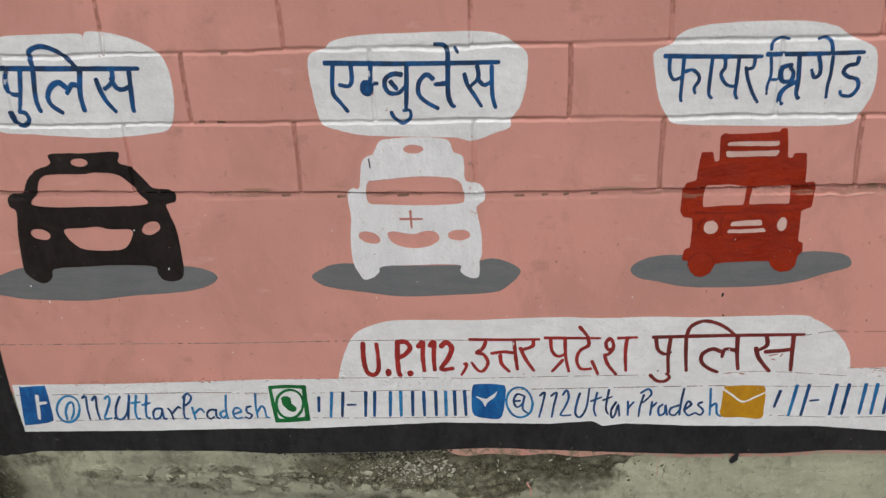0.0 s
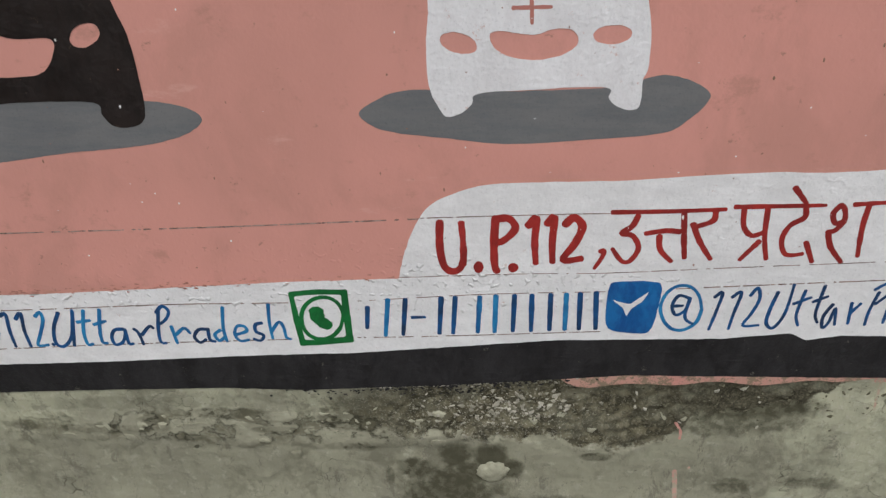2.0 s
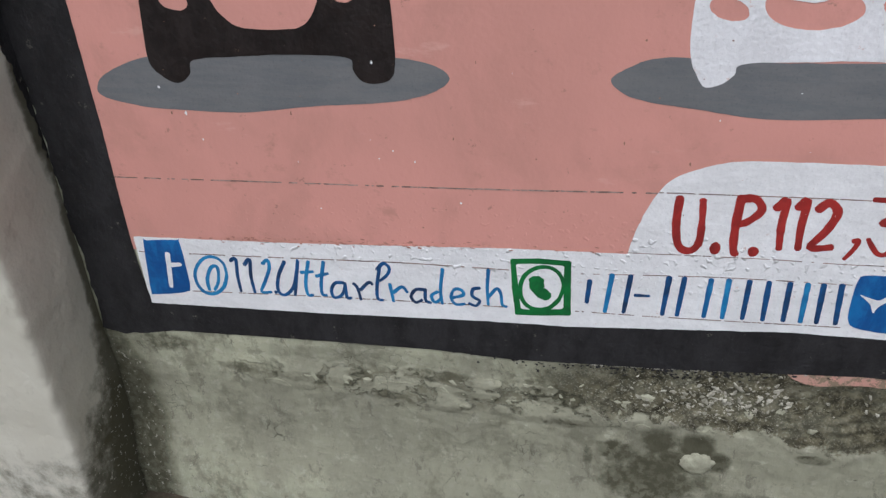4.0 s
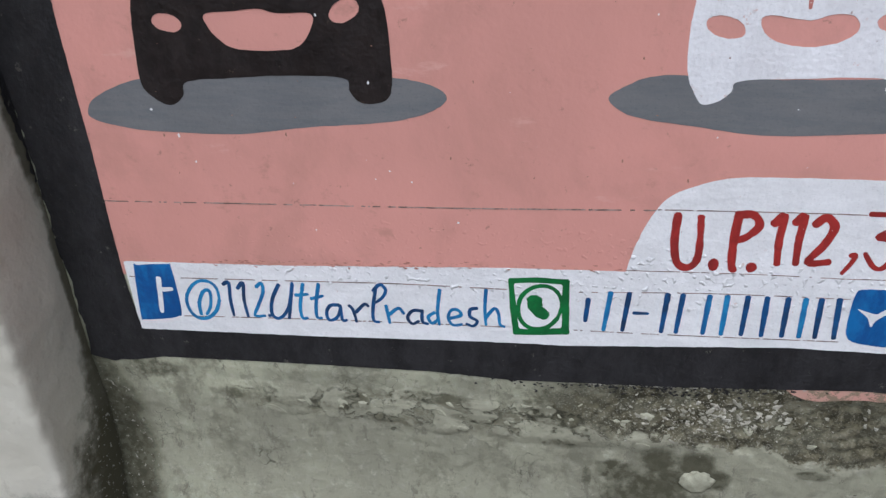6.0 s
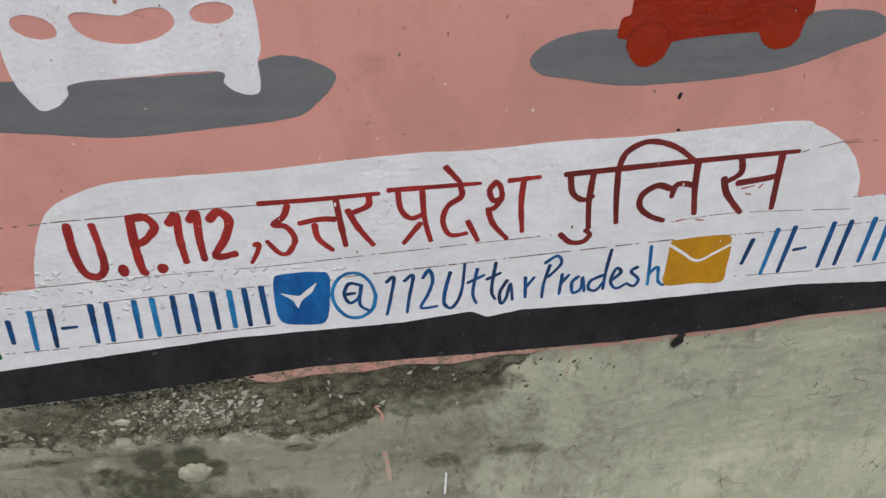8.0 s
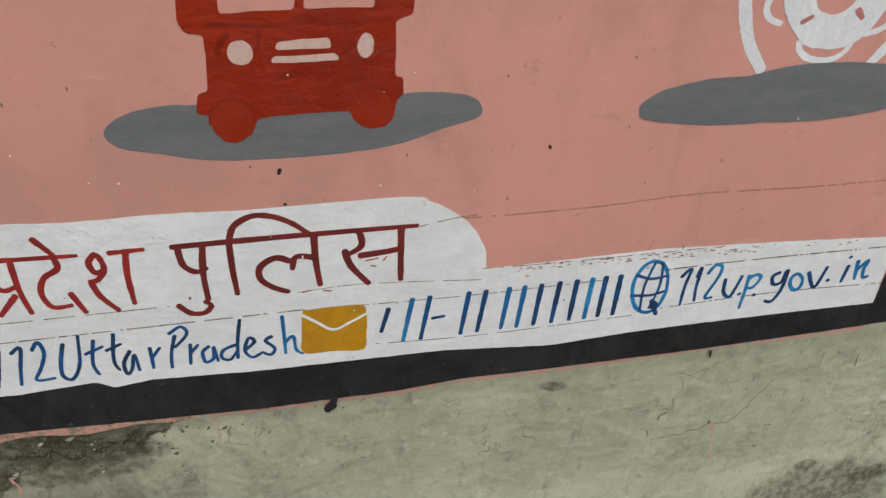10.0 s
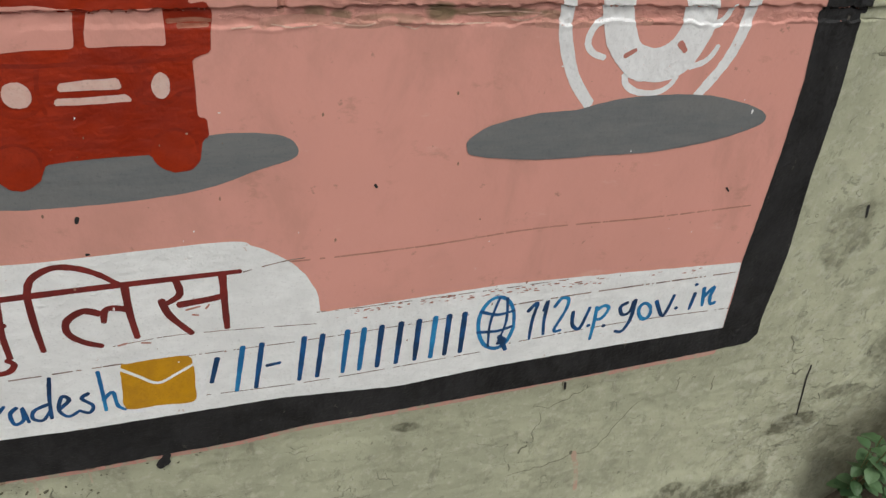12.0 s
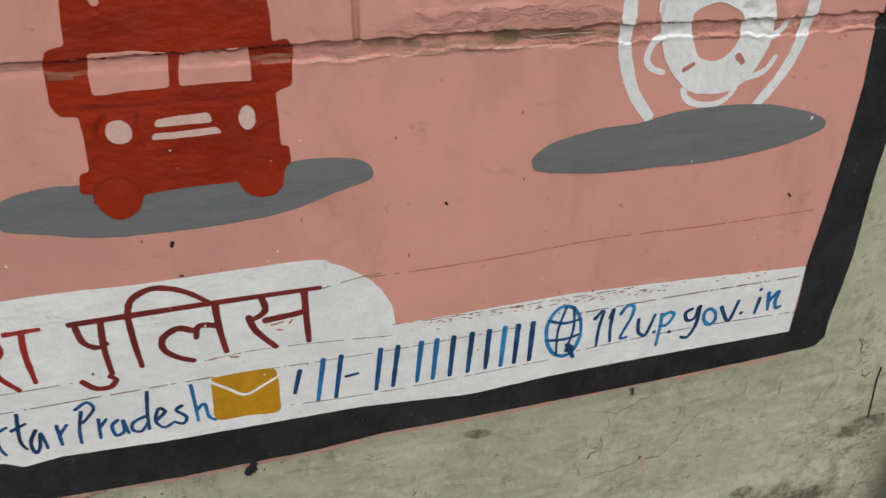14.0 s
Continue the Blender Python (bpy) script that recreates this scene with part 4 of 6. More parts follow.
ring_emblem = thing("painted_ring_emblem", "white brushed ring emblem with loops over a grey shadow", "wall painting")
brush(ring_emblem, "arc", GLOSSWHITE, 2, 2.0, [[(114.2, 108), (114.5, 104), (114.7, 101.6), (114.8, 99), (116.1, 95.2), (117.7, 92.1), (120.4, 88.8)]])
brush(ring_emblem, "arc", GLOSSWHITE, 2, 1.9, [[(141.6, 107), (141.9, 102.2), (141.6, 99.5), (140.9, 96.3), (139.7, 93.5), (138, 90.8), (136.8, 89)]])
shape(ring_emblem, "disc", GLOSSWHITE, 3, [[(118.9, 105.5), (119.2, 103.2), (119.9, 100.4), (120.9, 97.5), (122.6, 95.2), (124.4, 93.4), (126, 92.3), (127.8, 91.9), (129.9, 91.8), (132, 92.1), (133.6, 92.9), (134.8, 94.1), (136, 96.4), (136.7, 98.8), (136.8, 101), (136.1, 103.4), (134.7, 106), (130.1, 108.4), (122.1, 108.2)], [(123.9, 103.7), (124.2, 101.4), (124.8, 99.5), (125.8, 97.8), (127.2, 96.9), (129.1, 96.8), (130.7, 97.8), (131.5, 99.4), (131.6, 101.4), (130.9, 103.4), (127.2, 104.9)]])
brush(ring_emblem, "loop", GLOSSWHITE, 2, 0.95, [[(124.8, 93), (125.3, 91.6), (126.8, 90.6), (128.6, 90.2), (130.7, 90.3), (132.2, 91.2), (133, 92.6)]])
brush(ring_emblem, "loop", GLOSSWHITE, 2, 1.0, [[(120.3, 100.6), (118.9, 99.8), (118.3, 98.2), (118.5, 97), (119.5, 96), (121.2, 95.4)]])
brush(ring_emblem, "loop", GLOSSWHITE, 2, 0.95, [[(134.6, 93.9), (136.5, 94.5), (137.6, 95.5), (138.2, 96.9)]])
brush(ring_emblem, "loop", GLOSSWHITE, 2, 1.0, [[(136.3, 99.6), (137.8, 100.3), (138.5, 101.4), (139, 102.6)]])
brush(ring_emblem, "bolt_mark", ROSE, 4, 0.72, [[(124.1, 95.6), (125.6, 96.5)]])
brush(ring_emblem, "bolt_mark", ROSE, 4, 0.95, [[(132, 97.4), (133.2, 96.2)]])
shape(ring_emblem, "shadow", GREY, 4, [[(103.6, 83), (103.9, 84.4), (106.7, 86.2), (112.9, 87.7), (118.7, 88.1), (125.2, 89.5), (134, 89.9), (140.7, 89.3), (147.1, 87.7), (150.1, 86.1), (149.3, 84.4), (142.2, 82.3), (132.1, 80.9), (123, 80.8), (115.1, 80.6), (108.3, 81.2), (104.5, 81.9)]], label="slate grey oval shadow patch")

title_plate = thing("painted_title_plate", "off-white rounded title plate with red Latin and Hindi lettering", "wall sign")
shape(title_plate, "plate", WHITE, 2, [[(-36.3, 51.2), (-35.2, 55.5), (-33.3, 60.5), (-30.8, 64.2), (-26.9, 66.4), (-21.9, 67.8), (-13.7, 68.2), (-1.2, 68.4), (8, 69), (19.9, 69.5), (28.5, 69.4), (39.7, 70), (50.3, 70), (71.3, 70.9), (75.6, 69.8), (79.3, 67.6), (82, 65), (83.3, 62.8), (84.2, 60.7), (84.6, 57.8), (84.9, 55.3), (58.4, 51.3), (20.6, 49.7), (-15.9, 48.7), (-36.5, 49)]])
brush(title_plate, "letter", MAROON, 3, 1.28, [[(-29.2, 61.7), (-29.4, 57.2), (-28.8, 53.5), (-27.2, 52.6), (-25.9, 54), (-25.7, 57.4), (-25.9, 61.5)]])
shape(title_plate, "full_stop", MAROON, 3, [oval(-23.4, 53.4, 0.8, 1.1, -7)])
brush(title_plate, "letter", MAROON, 3, 1.32, [[(-20.6, 62.4), (-20.9, 57.6), (-20.8, 53.6), (-20.3, 52.5)], [(-20.6, 62), (-18.6, 62.1), (-17.6, 60.4), (-19.1, 58.5), (-20.7, 57.6)]])
shape(title_plate, "full_stop", MAROON, 3, [oval(-17.9, 53.3, 0.8, 0.9, -7)])
brush(title_plate, "letter", MAROON, 3, 1.24, [[(-15.7, 60.7), (-14.4, 62.2), (-14.6, 58.2), (-14.4, 54)]])
brush(title_plate, "letter", MAROON, 3, 1.24, [[(-12.8, 61), (-11.7, 62.3), (-11.9, 58), (-11.8, 54.2)]])
brush(title_plate, "letter", MAROON, 3, 1.32, [[(-10.1, 60.9), (-8.7, 62.2), (-7.4, 60.7), (-8.4, 57.7), (-10.2, 54.7), (-7.2, 55)]])
brush(title_plate, "letter", MAROON, 3, 0.79, [[(-4.6, 56.2), (-3.9, 56.4), (-4.2, 55.1), (-5.3, 53.1)]])
brush(title_plate, "headline", MAROON, 3, 0.77, [[(-3.1, 63.1), (5.2, 63.2), (13.7, 63.5)]])
brush(title_plate, "letter", MAROON, 3, 0.94, [[(0.9, 62.6), (0.1, 60.7), (-1.4, 59.5), (0.3, 59), (1.3, 56.8), (0.1, 54.5), (-1.2, 54.6), (-2.7, 56.8)]])
brush(title_plate, "letter", MAROON, 3, 0.96, [[(7.6, 63.2), (8, 58.6), (8.4, 55)], [(7.3, 59.7), (5.2, 59.9), (2.1, 59.4)], [(4.3, 59.1), (4.6, 56.6), (6.5, 54.4)]])
brush(title_plate, "letter", MAROON, 3, 0.96, [[(12.2, 63.2), (12, 61.6), (9.7, 60.6)], [(9.1, 61.1), (10.4, 58), (12.4, 54.8)]])
brush(title_plate, "headline", MAROON, 3, 0.79, [[(14.9, 63.9), (21.8, 64), (28, 64.1)]])
brush(title_plate, "letter", MAROON, 3, 0.88, [[(16.3, 63.6), (16.6, 60.6), (18, 59), (19.9, 59.7)], [(19.7, 63.7), (19.9, 58.9), (20.7, 54.8)], [(19.3, 58.1), (16.7, 54.7)]])
brush(title_plate, "letter", MAROON, 3, 0.90, [[(25.1, 63.8), (25.2, 62.1), (23.3, 60.7), (22.5, 58.2), (23.5, 55.7), (26, 55.8)], [(26.1, 57.9), (27.6, 54.3)], [(23, 67.1), (25.1, 64.4)]])
brush(title_plate, "letter", MAROON, 3, 0.90, [[(30.1, 64.1), (29.2, 62.8), (29.8, 61.1), (31, 61.7), (30.6, 63.7), (29.9, 64.2)], [(31, 61.4), (30, 59.9), (29.2, 59.7)], [(29, 59.8), (29.8, 57.1), (31.9, 54.3)]])
brush(title_plate, "headline", MAROON, 3, 0.81, [[(31.9, 64.2), (36.4, 64.5)]])
brush(title_plate, "letter", MAROON, 3, 0.90, [[(34.1, 64.5), (33.8, 60.5), (34.1, 55.3)]])
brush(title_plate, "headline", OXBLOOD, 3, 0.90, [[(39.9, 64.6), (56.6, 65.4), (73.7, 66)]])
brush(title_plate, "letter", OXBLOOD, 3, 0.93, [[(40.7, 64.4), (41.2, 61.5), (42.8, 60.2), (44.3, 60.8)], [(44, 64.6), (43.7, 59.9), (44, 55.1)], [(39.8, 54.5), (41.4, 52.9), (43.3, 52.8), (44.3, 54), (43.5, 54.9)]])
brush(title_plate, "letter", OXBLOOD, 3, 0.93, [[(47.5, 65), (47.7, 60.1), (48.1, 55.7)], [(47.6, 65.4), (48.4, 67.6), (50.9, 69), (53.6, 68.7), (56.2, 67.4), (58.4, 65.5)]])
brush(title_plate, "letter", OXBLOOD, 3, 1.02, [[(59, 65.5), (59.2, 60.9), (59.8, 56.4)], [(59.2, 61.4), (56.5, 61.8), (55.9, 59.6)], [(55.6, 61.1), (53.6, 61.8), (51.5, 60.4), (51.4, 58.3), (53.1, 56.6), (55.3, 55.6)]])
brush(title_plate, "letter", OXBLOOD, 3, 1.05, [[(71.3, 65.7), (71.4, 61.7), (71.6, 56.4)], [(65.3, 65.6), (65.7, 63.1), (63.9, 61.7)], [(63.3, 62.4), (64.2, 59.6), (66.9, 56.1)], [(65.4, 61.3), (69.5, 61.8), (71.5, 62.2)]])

for a, b, c, d in ((66.3, 60.3, 68.2, 60.7), (67.1, 59.4, 67.9, 59.2), (68.9, 60.2, 69.4, 60.9), (57.2, 55.3, 58.4, 55.6), (60.2, 55.4, 61.4, 55.2)):
    brush(title_plate, "scuff", SCORE, 2.8, 0.32, [[(a, b), (c, d)]])

contact_band = thing("painted_contact_band", "white band of hand-brushed blue contact handles along the black border", "wall sign")
shape(contact_band, "band", WHITE, 1.6, [[(-125.4, 46.8), (-94.3, 48.1), (-54.8, 50.5), (-35.6, 51.2), (2.3, 52.7), (39, 53.8), (84.6, 57.4), (113.6, 59.1), (133.1, 59), (156, 58.6), (157.3, 44), (142.6, 43.5), (126.5, 42.8), (112.4, 42), (97.1, 40.5), (79.2, 41.4), (50.4, 40.4), (34.5, 40.5), (29.2, 39.5), (26.7, 40.9), (16.1, 39.7), (-11.4, 39.1), (-24.5, 37.9), (-44.9, 36.1), (-59.8, 35.5), (-90.9, 33.6), (-125.5, 32)]], sharp=True)

square_icon = thing("painted_icon", "blue painted square icon with plain white bars", "painted icon")
shape(square_icon, "field", ICONBLUE, 3, [[(-123.5, 45.6), (-122.4, 46.2), (-116.6, 46.8), (-115.9, 46.2), (-115.9, 36.9), (-116.9, 35.6), (-118.9, 35), (-124, 34.2), (-124.7, 35.2)]])
brush(square_icon, "icon_bar", WHITE, 4, 1.04, [[(-119, 43.8), (-120, 36.3)]])
brush(square_icon, "icon_bar", WHITE, 4, 0.92, [[(-118.8, 41.3), (-116.7, 41.6)]])

handle_left = thing("painted_username", "blue hand-brushed account name in mixed light and dark strokes", "painted lettering")
brush(handle_left, "letter", LIGHTBLUE, 3, 0.73, [[(-107.7, 40), (-108.8, 37.5), (-110.8, 35.8), (-112.8, 35.7), (-114.1, 37.1), (-114.3, 39.6), (-113.1, 42), (-111.2, 43.6), (-109.1, 43.7), (-107.8, 42.4), (-107.7, 40)], [(-112, 36.4), (-111.9, 38.9), (-110.6, 41.5), (-109.3, 41.6), (-109.7, 38.6), (-110.9, 36.5)]])
brush(handle_left, "letter", BLUE, 3, 0.73, [[(-106.4, 43.3), (-105.2, 43.8), (-105.5, 40.2), (-105.4, 36.8)]])
brush(handle_left, "letter", BLUE, 3, 0.72, [[(-103.7, 42.7), (-102.4, 44), (-102.8, 40.4), (-102.6, 36.8)]])
brush(handle_left, "letter", LIGHTBLUE, 3, 0.70, [[(-100, 43.3), (-98.9, 44.2), (-98.8, 42.5), (-100.2, 39.4), (-101.2, 37.2), (-99.2, 37.3)]])
brush(handle_left, "letter", BLUE, 3, 0.73, [[(-98.5, 37.4), (-98.1, 37.4)]])
brush(handle_left, "letter", BLUE, 3, 0.70, [[(-95.6, 44.2), (-97.3, 40.9), (-97.8, 37.8), (-96.5, 37), (-94.5, 39.3), (-93, 44.8)], [(-93, 44.5), (-94.6, 37.1)]])
brush(handle_left, "letter", LIGHTBLUE, 3, 0.68, [[(-91, 44.7), (-92.1, 40.1), (-92, 37.5), (-91, 37.6)], [(-92.8, 42.2), (-90.3, 42.6)]])
brush(handle_left, "letter", LIGHTBLUE, 3, 0.69, [[(-88.1, 44.9), (-89.1, 40.4), (-89.2, 38), (-88.3, 37.8)], [(-89.9, 41.7), (-87.5, 42.5)]])
brush(handle_left, "letter", BLUE, 3, 0.68, [[(-84.8, 40.8), (-86.4, 40.6), (-87.3, 39.1), (-87, 37.5), (-85.5, 38.1), (-84.6, 40.2)], [(-84.6, 40.8), (-84.5, 37.8), (-83.6, 37.8)]])
brush(handle_left, "letter", BLUE, 3, 0.67, [[(-83, 40.9), (-82.3, 40), (-81.9, 37.5)], [(-81.8, 39.6), (-80.1, 41.4), (-79.4, 41)]])
brush(handle_left, "letter", BLUE, 3, 0.67, [[(-77.8, 44.6), (-78.6, 40.7), (-78.7, 38.2), (-77.7, 37.9)], [(-78.3, 44.2), (-77, 45.6), (-76, 44.7), (-76.6, 43.2), (-78, 41.9)]])
brush(handle_left, "letter", LIGHTBLUE, 3, 0.67, [[(-76.2, 41.5), (-75.8, 37.8)], [(-75.7, 39.7), (-74, 41.1), (-73.1, 40)]])
brush(handle_left, "letter", BLUE, 3, 0.65, [[(-70, 40.9), (-71.5, 40.8), (-72.5, 39.3), (-71.7, 38.1), (-70.5, 38.8)], [(-69.8, 41.1), (-69.9, 38.8), (-68.9, 38.3)]])
brush(handle_left, "letter", LIGHTBLUE, 3, 0.65, [[(-67.6, 40.8), (-68.8, 39.8), (-68.2, 38.5), (-67.1, 39.4)], [(-66.5, 45.5), (-67.1, 41.1), (-66.9, 38.3)]])
brush(handle_left, "letter", LIGHTBLUE, 3, 0.64, [[(-65.1, 39.8), (-63.1, 40.6), (-63.5, 41.6), (-64.7, 41.5), (-65.3, 39.8), (-64.5, 38.5), (-62.9, 38.8)]])
brush(handle_left, "letter", BLUE, 3, 0.64, [[(-60.2, 42.3), (-61.4, 41.9), (-61.5, 40.5), (-60.3, 39.7), (-61, 38.6), (-62.2, 39)]])
brush(handle_left, "letter", LIGHTBLUE, 3, 0.62, [[(-58.6, 46.1), (-58.9, 42.4), (-58.8, 39)], [(-58.8, 40.5), (-57.3, 42.5), (-56.6, 41.5), (-56.4, 39.4), (-55.6, 39)]])

green_icon = thing("painted_icon", "green painted square icon with white ring and green blob", "painted icon")
shape(green_icon, "field", GREEN, 3, [[(-54.9, 48.6), (-50.2, 49.1), (-45, 49.1), (-44.9, 43.8), (-44.8, 38.5), (-49.4, 37.9), (-54.2, 37.5), (-54.7, 43.2)]], sharp=True)
shape(green_icon, "icon_field", WHITE, 4, [[(-54, 47.7), (-50.2, 48.1), (-46.1, 48.1), (-46.1, 43.9), (-46.1, 39.6), (-49.6, 39.1), (-53.2, 38.8), (-53.6, 43.4)]], sharp=True)
brush(green_icon, "icon_ring", GREEN, 5, 0.79, [[(-46.8, 41.5), (-48.5, 39.6), (-50.8, 39.1), (-52.6, 40.2), (-53.3, 42.6), (-52.7, 45.3), (-50.9, 47.1), (-48.7, 47.6), (-46.9, 46.6), (-46.1, 44.3), (-46.8, 41.5)]])
brush(green_icon, "icon_blob", GREEN, 5, 2.4, [[(-50.6, 45.1), (-50.3, 43.1), (-48.7, 41.8)]])

wedge_icon = thing("painted_icon", "blue rounded painted icon with a plain white wedge", "painted icon")
shape(wedge_icon, "field", ICONBLUE, 3, [[(-2.7, 49.6), (-1.6, 50.7), (4.2, 50.7), (5.4, 49.9), (5.4, 47), (4.5, 41.8), (2.9, 40.7), (-1.7, 41.2), (-2.9, 42.8), (-3, 46.5)]])
shape(wedge_icon, "icon_wedge", WHITE, 4, [[(-2.1, 47.4), (0.7, 46.4), (3.6, 48.9), (2.7, 47), (0.9, 45.5), (0.3, 44), (-0.2, 45.5)]], sharp=True)

handle_right = thing("painted_username", "slanted blue hand-brushed account name on the white band", "painted lettering")
brush(handle_right, "letter", LIGHTBLUE, 3, 0.62, [[(12.1, 45.5), (11.5, 43), (9.7, 41.5), (7.7, 41.7), (6.2, 43.5), (5.6, 46), (6.3, 48.5), (7.9, 49.9), (9.9, 49.8), (11.4, 48.1), (12.1, 45.5)]])
brush(handle_right, "letter", BLUE, 3, 0.60, [[(10, 47.6), (8.3, 48.1), (7.4, 46.2), (8.1, 44.4), (9.5, 45.3), (10.1, 47.5)], [(10.1, 47.7), (9.6, 44), (11, 42.6)], [(7.6, 46.1), (9.1, 46.2)]])
brush(handle_right, "letter", BLUE, 3, 0.60, [[(13.8, 47.8), (15, 48.7), (14.4, 45.1), (13.6, 41.5)]])
brush(handle_right, "letter", BLUE, 3, 0.60, [[(16.5, 47.8), (17.9, 48.8), (17.2, 44.9), (16.7, 41.6)]])
brush(handle_right, "letter", BLUE, 3, 0.60, [[(19.3, 48.1), (20.3, 49.6), (20.8, 47.5), (19.9, 44.7), (18.9, 42.4), (21.4, 42.5)]])
brush(handle_right, "letter", BLUE, 3, 0.62, [[(23.5, 48.9), (22.7, 45.6), (22.5, 42.9), (23.7, 42), (25.1, 44.8), (25.7, 50.3)]])
brush(handle_right, "letter", BLUE, 3, 0.56, [[(27.6, 49.2), (26.9, 44.7), (27.5, 42.4)], [(26.1, 46.6), (28.7, 47.9)]])
brush(handle_right, "letter", BLUE, 3, 0.57, [[(30.4, 50.1), (29.8, 45), (30.4, 43)], [(29, 47), (31.2, 48.1)]])
brush(handle_right, "letter", BLUE, 3, 0.59, [[(32.2, 46.6), (31.1, 44.3), (31.3, 42.1), (32.1, 43.1), (32.7, 45.9), (33.1, 42.6)]])
brush(handle_right, "letter", BLUE, 3, 0.59, [[(35, 46.9), (35.1, 42.8)], [(35, 44.8), (36.4, 46.8)]])
brush(handle_right, "letter", BLUE, 3, 0.57, [[(38.7, 48.9), (37.9, 45.5), (37.7, 42.6)], [(37.9, 49.3), (39.7, 50.5), (40.4, 49), (38.5, 46.6)]])
brush(handle_right, "letter", BLUE, 3, 0.57, [[(40.7, 47), (40.4, 43)], [(40.5, 45.1), (41.8, 46.8)]])
brush(handle_right, "letter", BLUE, 3, 0.59, [[(43.3, 46.3), (42.3, 45.2), (42.6, 43.2), (43.8, 43.9), (43.9, 46.2), (44.4, 43.2)]])
brush(handle_right, "letter", BLUE, 3, 0.59, [[(47.2, 46.2), (45.3, 45.3), (45, 43.8), (46.2, 43.3), (47.3, 45)], [(48, 51), (47.5, 47.1), (47.3, 43.4)]])
brush(handle_right, "letter", BLUE, 3, 0.60, [[(48.5, 45), (49.9, 46.5), (49.1, 47.3), (48.4, 44.9), (49.4, 43.4), (50.8, 44.1)]])
brush(handle_right, "letter", BLUE, 3, 0.60, [[(52.5, 47.3), (51.5, 46.5), (52.8, 44.9), (52.2, 43.6), (50.9, 44.3)]])
brush(handle_right, "letter", LIGHTBLUE, 3, 0.59, [[(54.1, 51.1), (54.3, 47.1), (54.4, 43.6)], [(54.2, 45.6), (55.6, 47), (56, 44.3), (57, 43.3)]])

envelope = thing("painted_envelope", "mustard painted envelope with a white flap line", "painted icon")
shape(envelope, "envelope_body", MUSTARD, 3, [[(57.1, 51.5), (58, 51.9), (62.1, 52.2), (65.9, 52.1), (66.7, 50.2), (66.7, 46.3), (66.3, 43.2), (61.8, 43.3), (57.2, 43.4), (56.9, 47)]])
brush(envelope, "flap_line", WHITE, 4, 0.51, [[(56.8, 51.2), (59.2, 49.4), (61.7, 47.7), (64.5, 49.1), (67.1, 50.7)]])

bar_row_left = thing("painted_bars", "row of upright deep blue brush bars on white", "painted marks")
brush(bar_row_left, "writing_bar", BLUE, 3, 0.85, [[(-41.9, 45.7), (-42.3, 41.3)]])
brush(bar_row_left, "writing_bar", LIGHTBLUE, 3, 0.85, [[(-38.4, 47.2), (-39.3, 39.8)]])
brush(bar_row_left, "writing_bar", BLUE, 3, 0.85, [[(-35.5, 47.3), (-36.3, 40)]])
brush(bar_row_left, "writing_bar", BLUE, 3, 0.88, [[(-29.6, 47.6), (-30.2, 40.3)]])
brush(bar_row_left, "writing_bar", BLUE, 3, 0.88, [[(-27.3, 47.7), (-27.9, 40.4)]])
brush(bar_row_left, "writing_bar", LIGHTBLUE, 3, 0.88, [[(-23.3, 47.8), (-23.8, 40.6)]])
brush(bar_row_left, "writing_bar", LIGHTBLUE, 3, 0.88, [[(-20.7, 48), (-21, 40.7)]])
brush(bar_row_left, "writing_bar", BLUE, 3, 0.88, [[(-17.7, 48.1), (-18, 40.9)]])
brush(bar_row_left, "writing_bar", BLUE, 3, 0.88, [[(-14.9, 48.2), (-15, 41)]])
brush(bar_row_left, "writing_bar", BLUE, 3, 0.90, [[(-11.9, 48.3), (-12, 41.2)]])
brush(bar_row_left, "writing_bar", LIGHTBLUE, 3, 0.88, [[(-9.4, 48.4), (-9.5, 41.3)]])
brush(bar_row_left, "writing_bar", BLUE, 3, 0.90, [[(-7.2, 48.5), (-7.2, 41.4)]])
brush(bar_row_left, "writing_bar", BLUE, 3, 0.90, [[(-4.7, 48.7), (-4.5, 41.5)]])
brush(bar_row_left, "writing_bar", BLUE, 3, 0.61, [[(-34.7, 43.6), (-32.4, 43.7)]])

bar_row_right = thing("painted_bars", "row of slanted deep blue brush bars on white", "painted marks")
brush(bar_row_right, "writing_bar", BLUE, 3, 0.79, [[(70, 51), (69, 46.4)]])
brush(bar_row_right, "writing_bar", LIGHTBLUE, 3, 0.79, [[(73.6, 52.6), (72.5, 44.1)]])
brush(bar_row_right, "writing_bar", BLUE, 3, 0.81, [[(76.3, 52.8), (75.3, 44.3)]])
brush(bar_row_right, "writing_bar", BLUE, 3, 0.83, [[(82.4, 53.1), (81.7, 44.7)]])
brush(bar_row_right, "writing_bar", BLUE, 3, 0.86, [[(85.1, 53.2), (84.4, 44.9)]])
brush(bar_row_right, "writing_bar", LIGHTBLUE, 3, 0.86, [[(88.8, 53.4), (88.3, 45.1)]])
brush(bar_row_right, "writing_bar", LIGHTBLUE, 3, 0.88, [[(91.3, 53.5), (90.9, 45.2)]])
brush(bar_row_right, "writing_bar", BLUE, 3, 0.88, [[(94, 53.6), (93.7, 45.4)]])
brush(bar_row_right, "writing_bar", BLUE, 3, 0.91, [[(97, 53.8), (96.7, 45.6)]])
brush(bar_row_right, "writing_bar", BLUE, 3, 0.91, [[(99.8, 53.9), (99.7, 45.8)]])
brush(bar_row_right, "writing_bar", LIGHTBLUE, 3, 0.91, [[(102.4, 54.1), (102.3, 45.9)]])
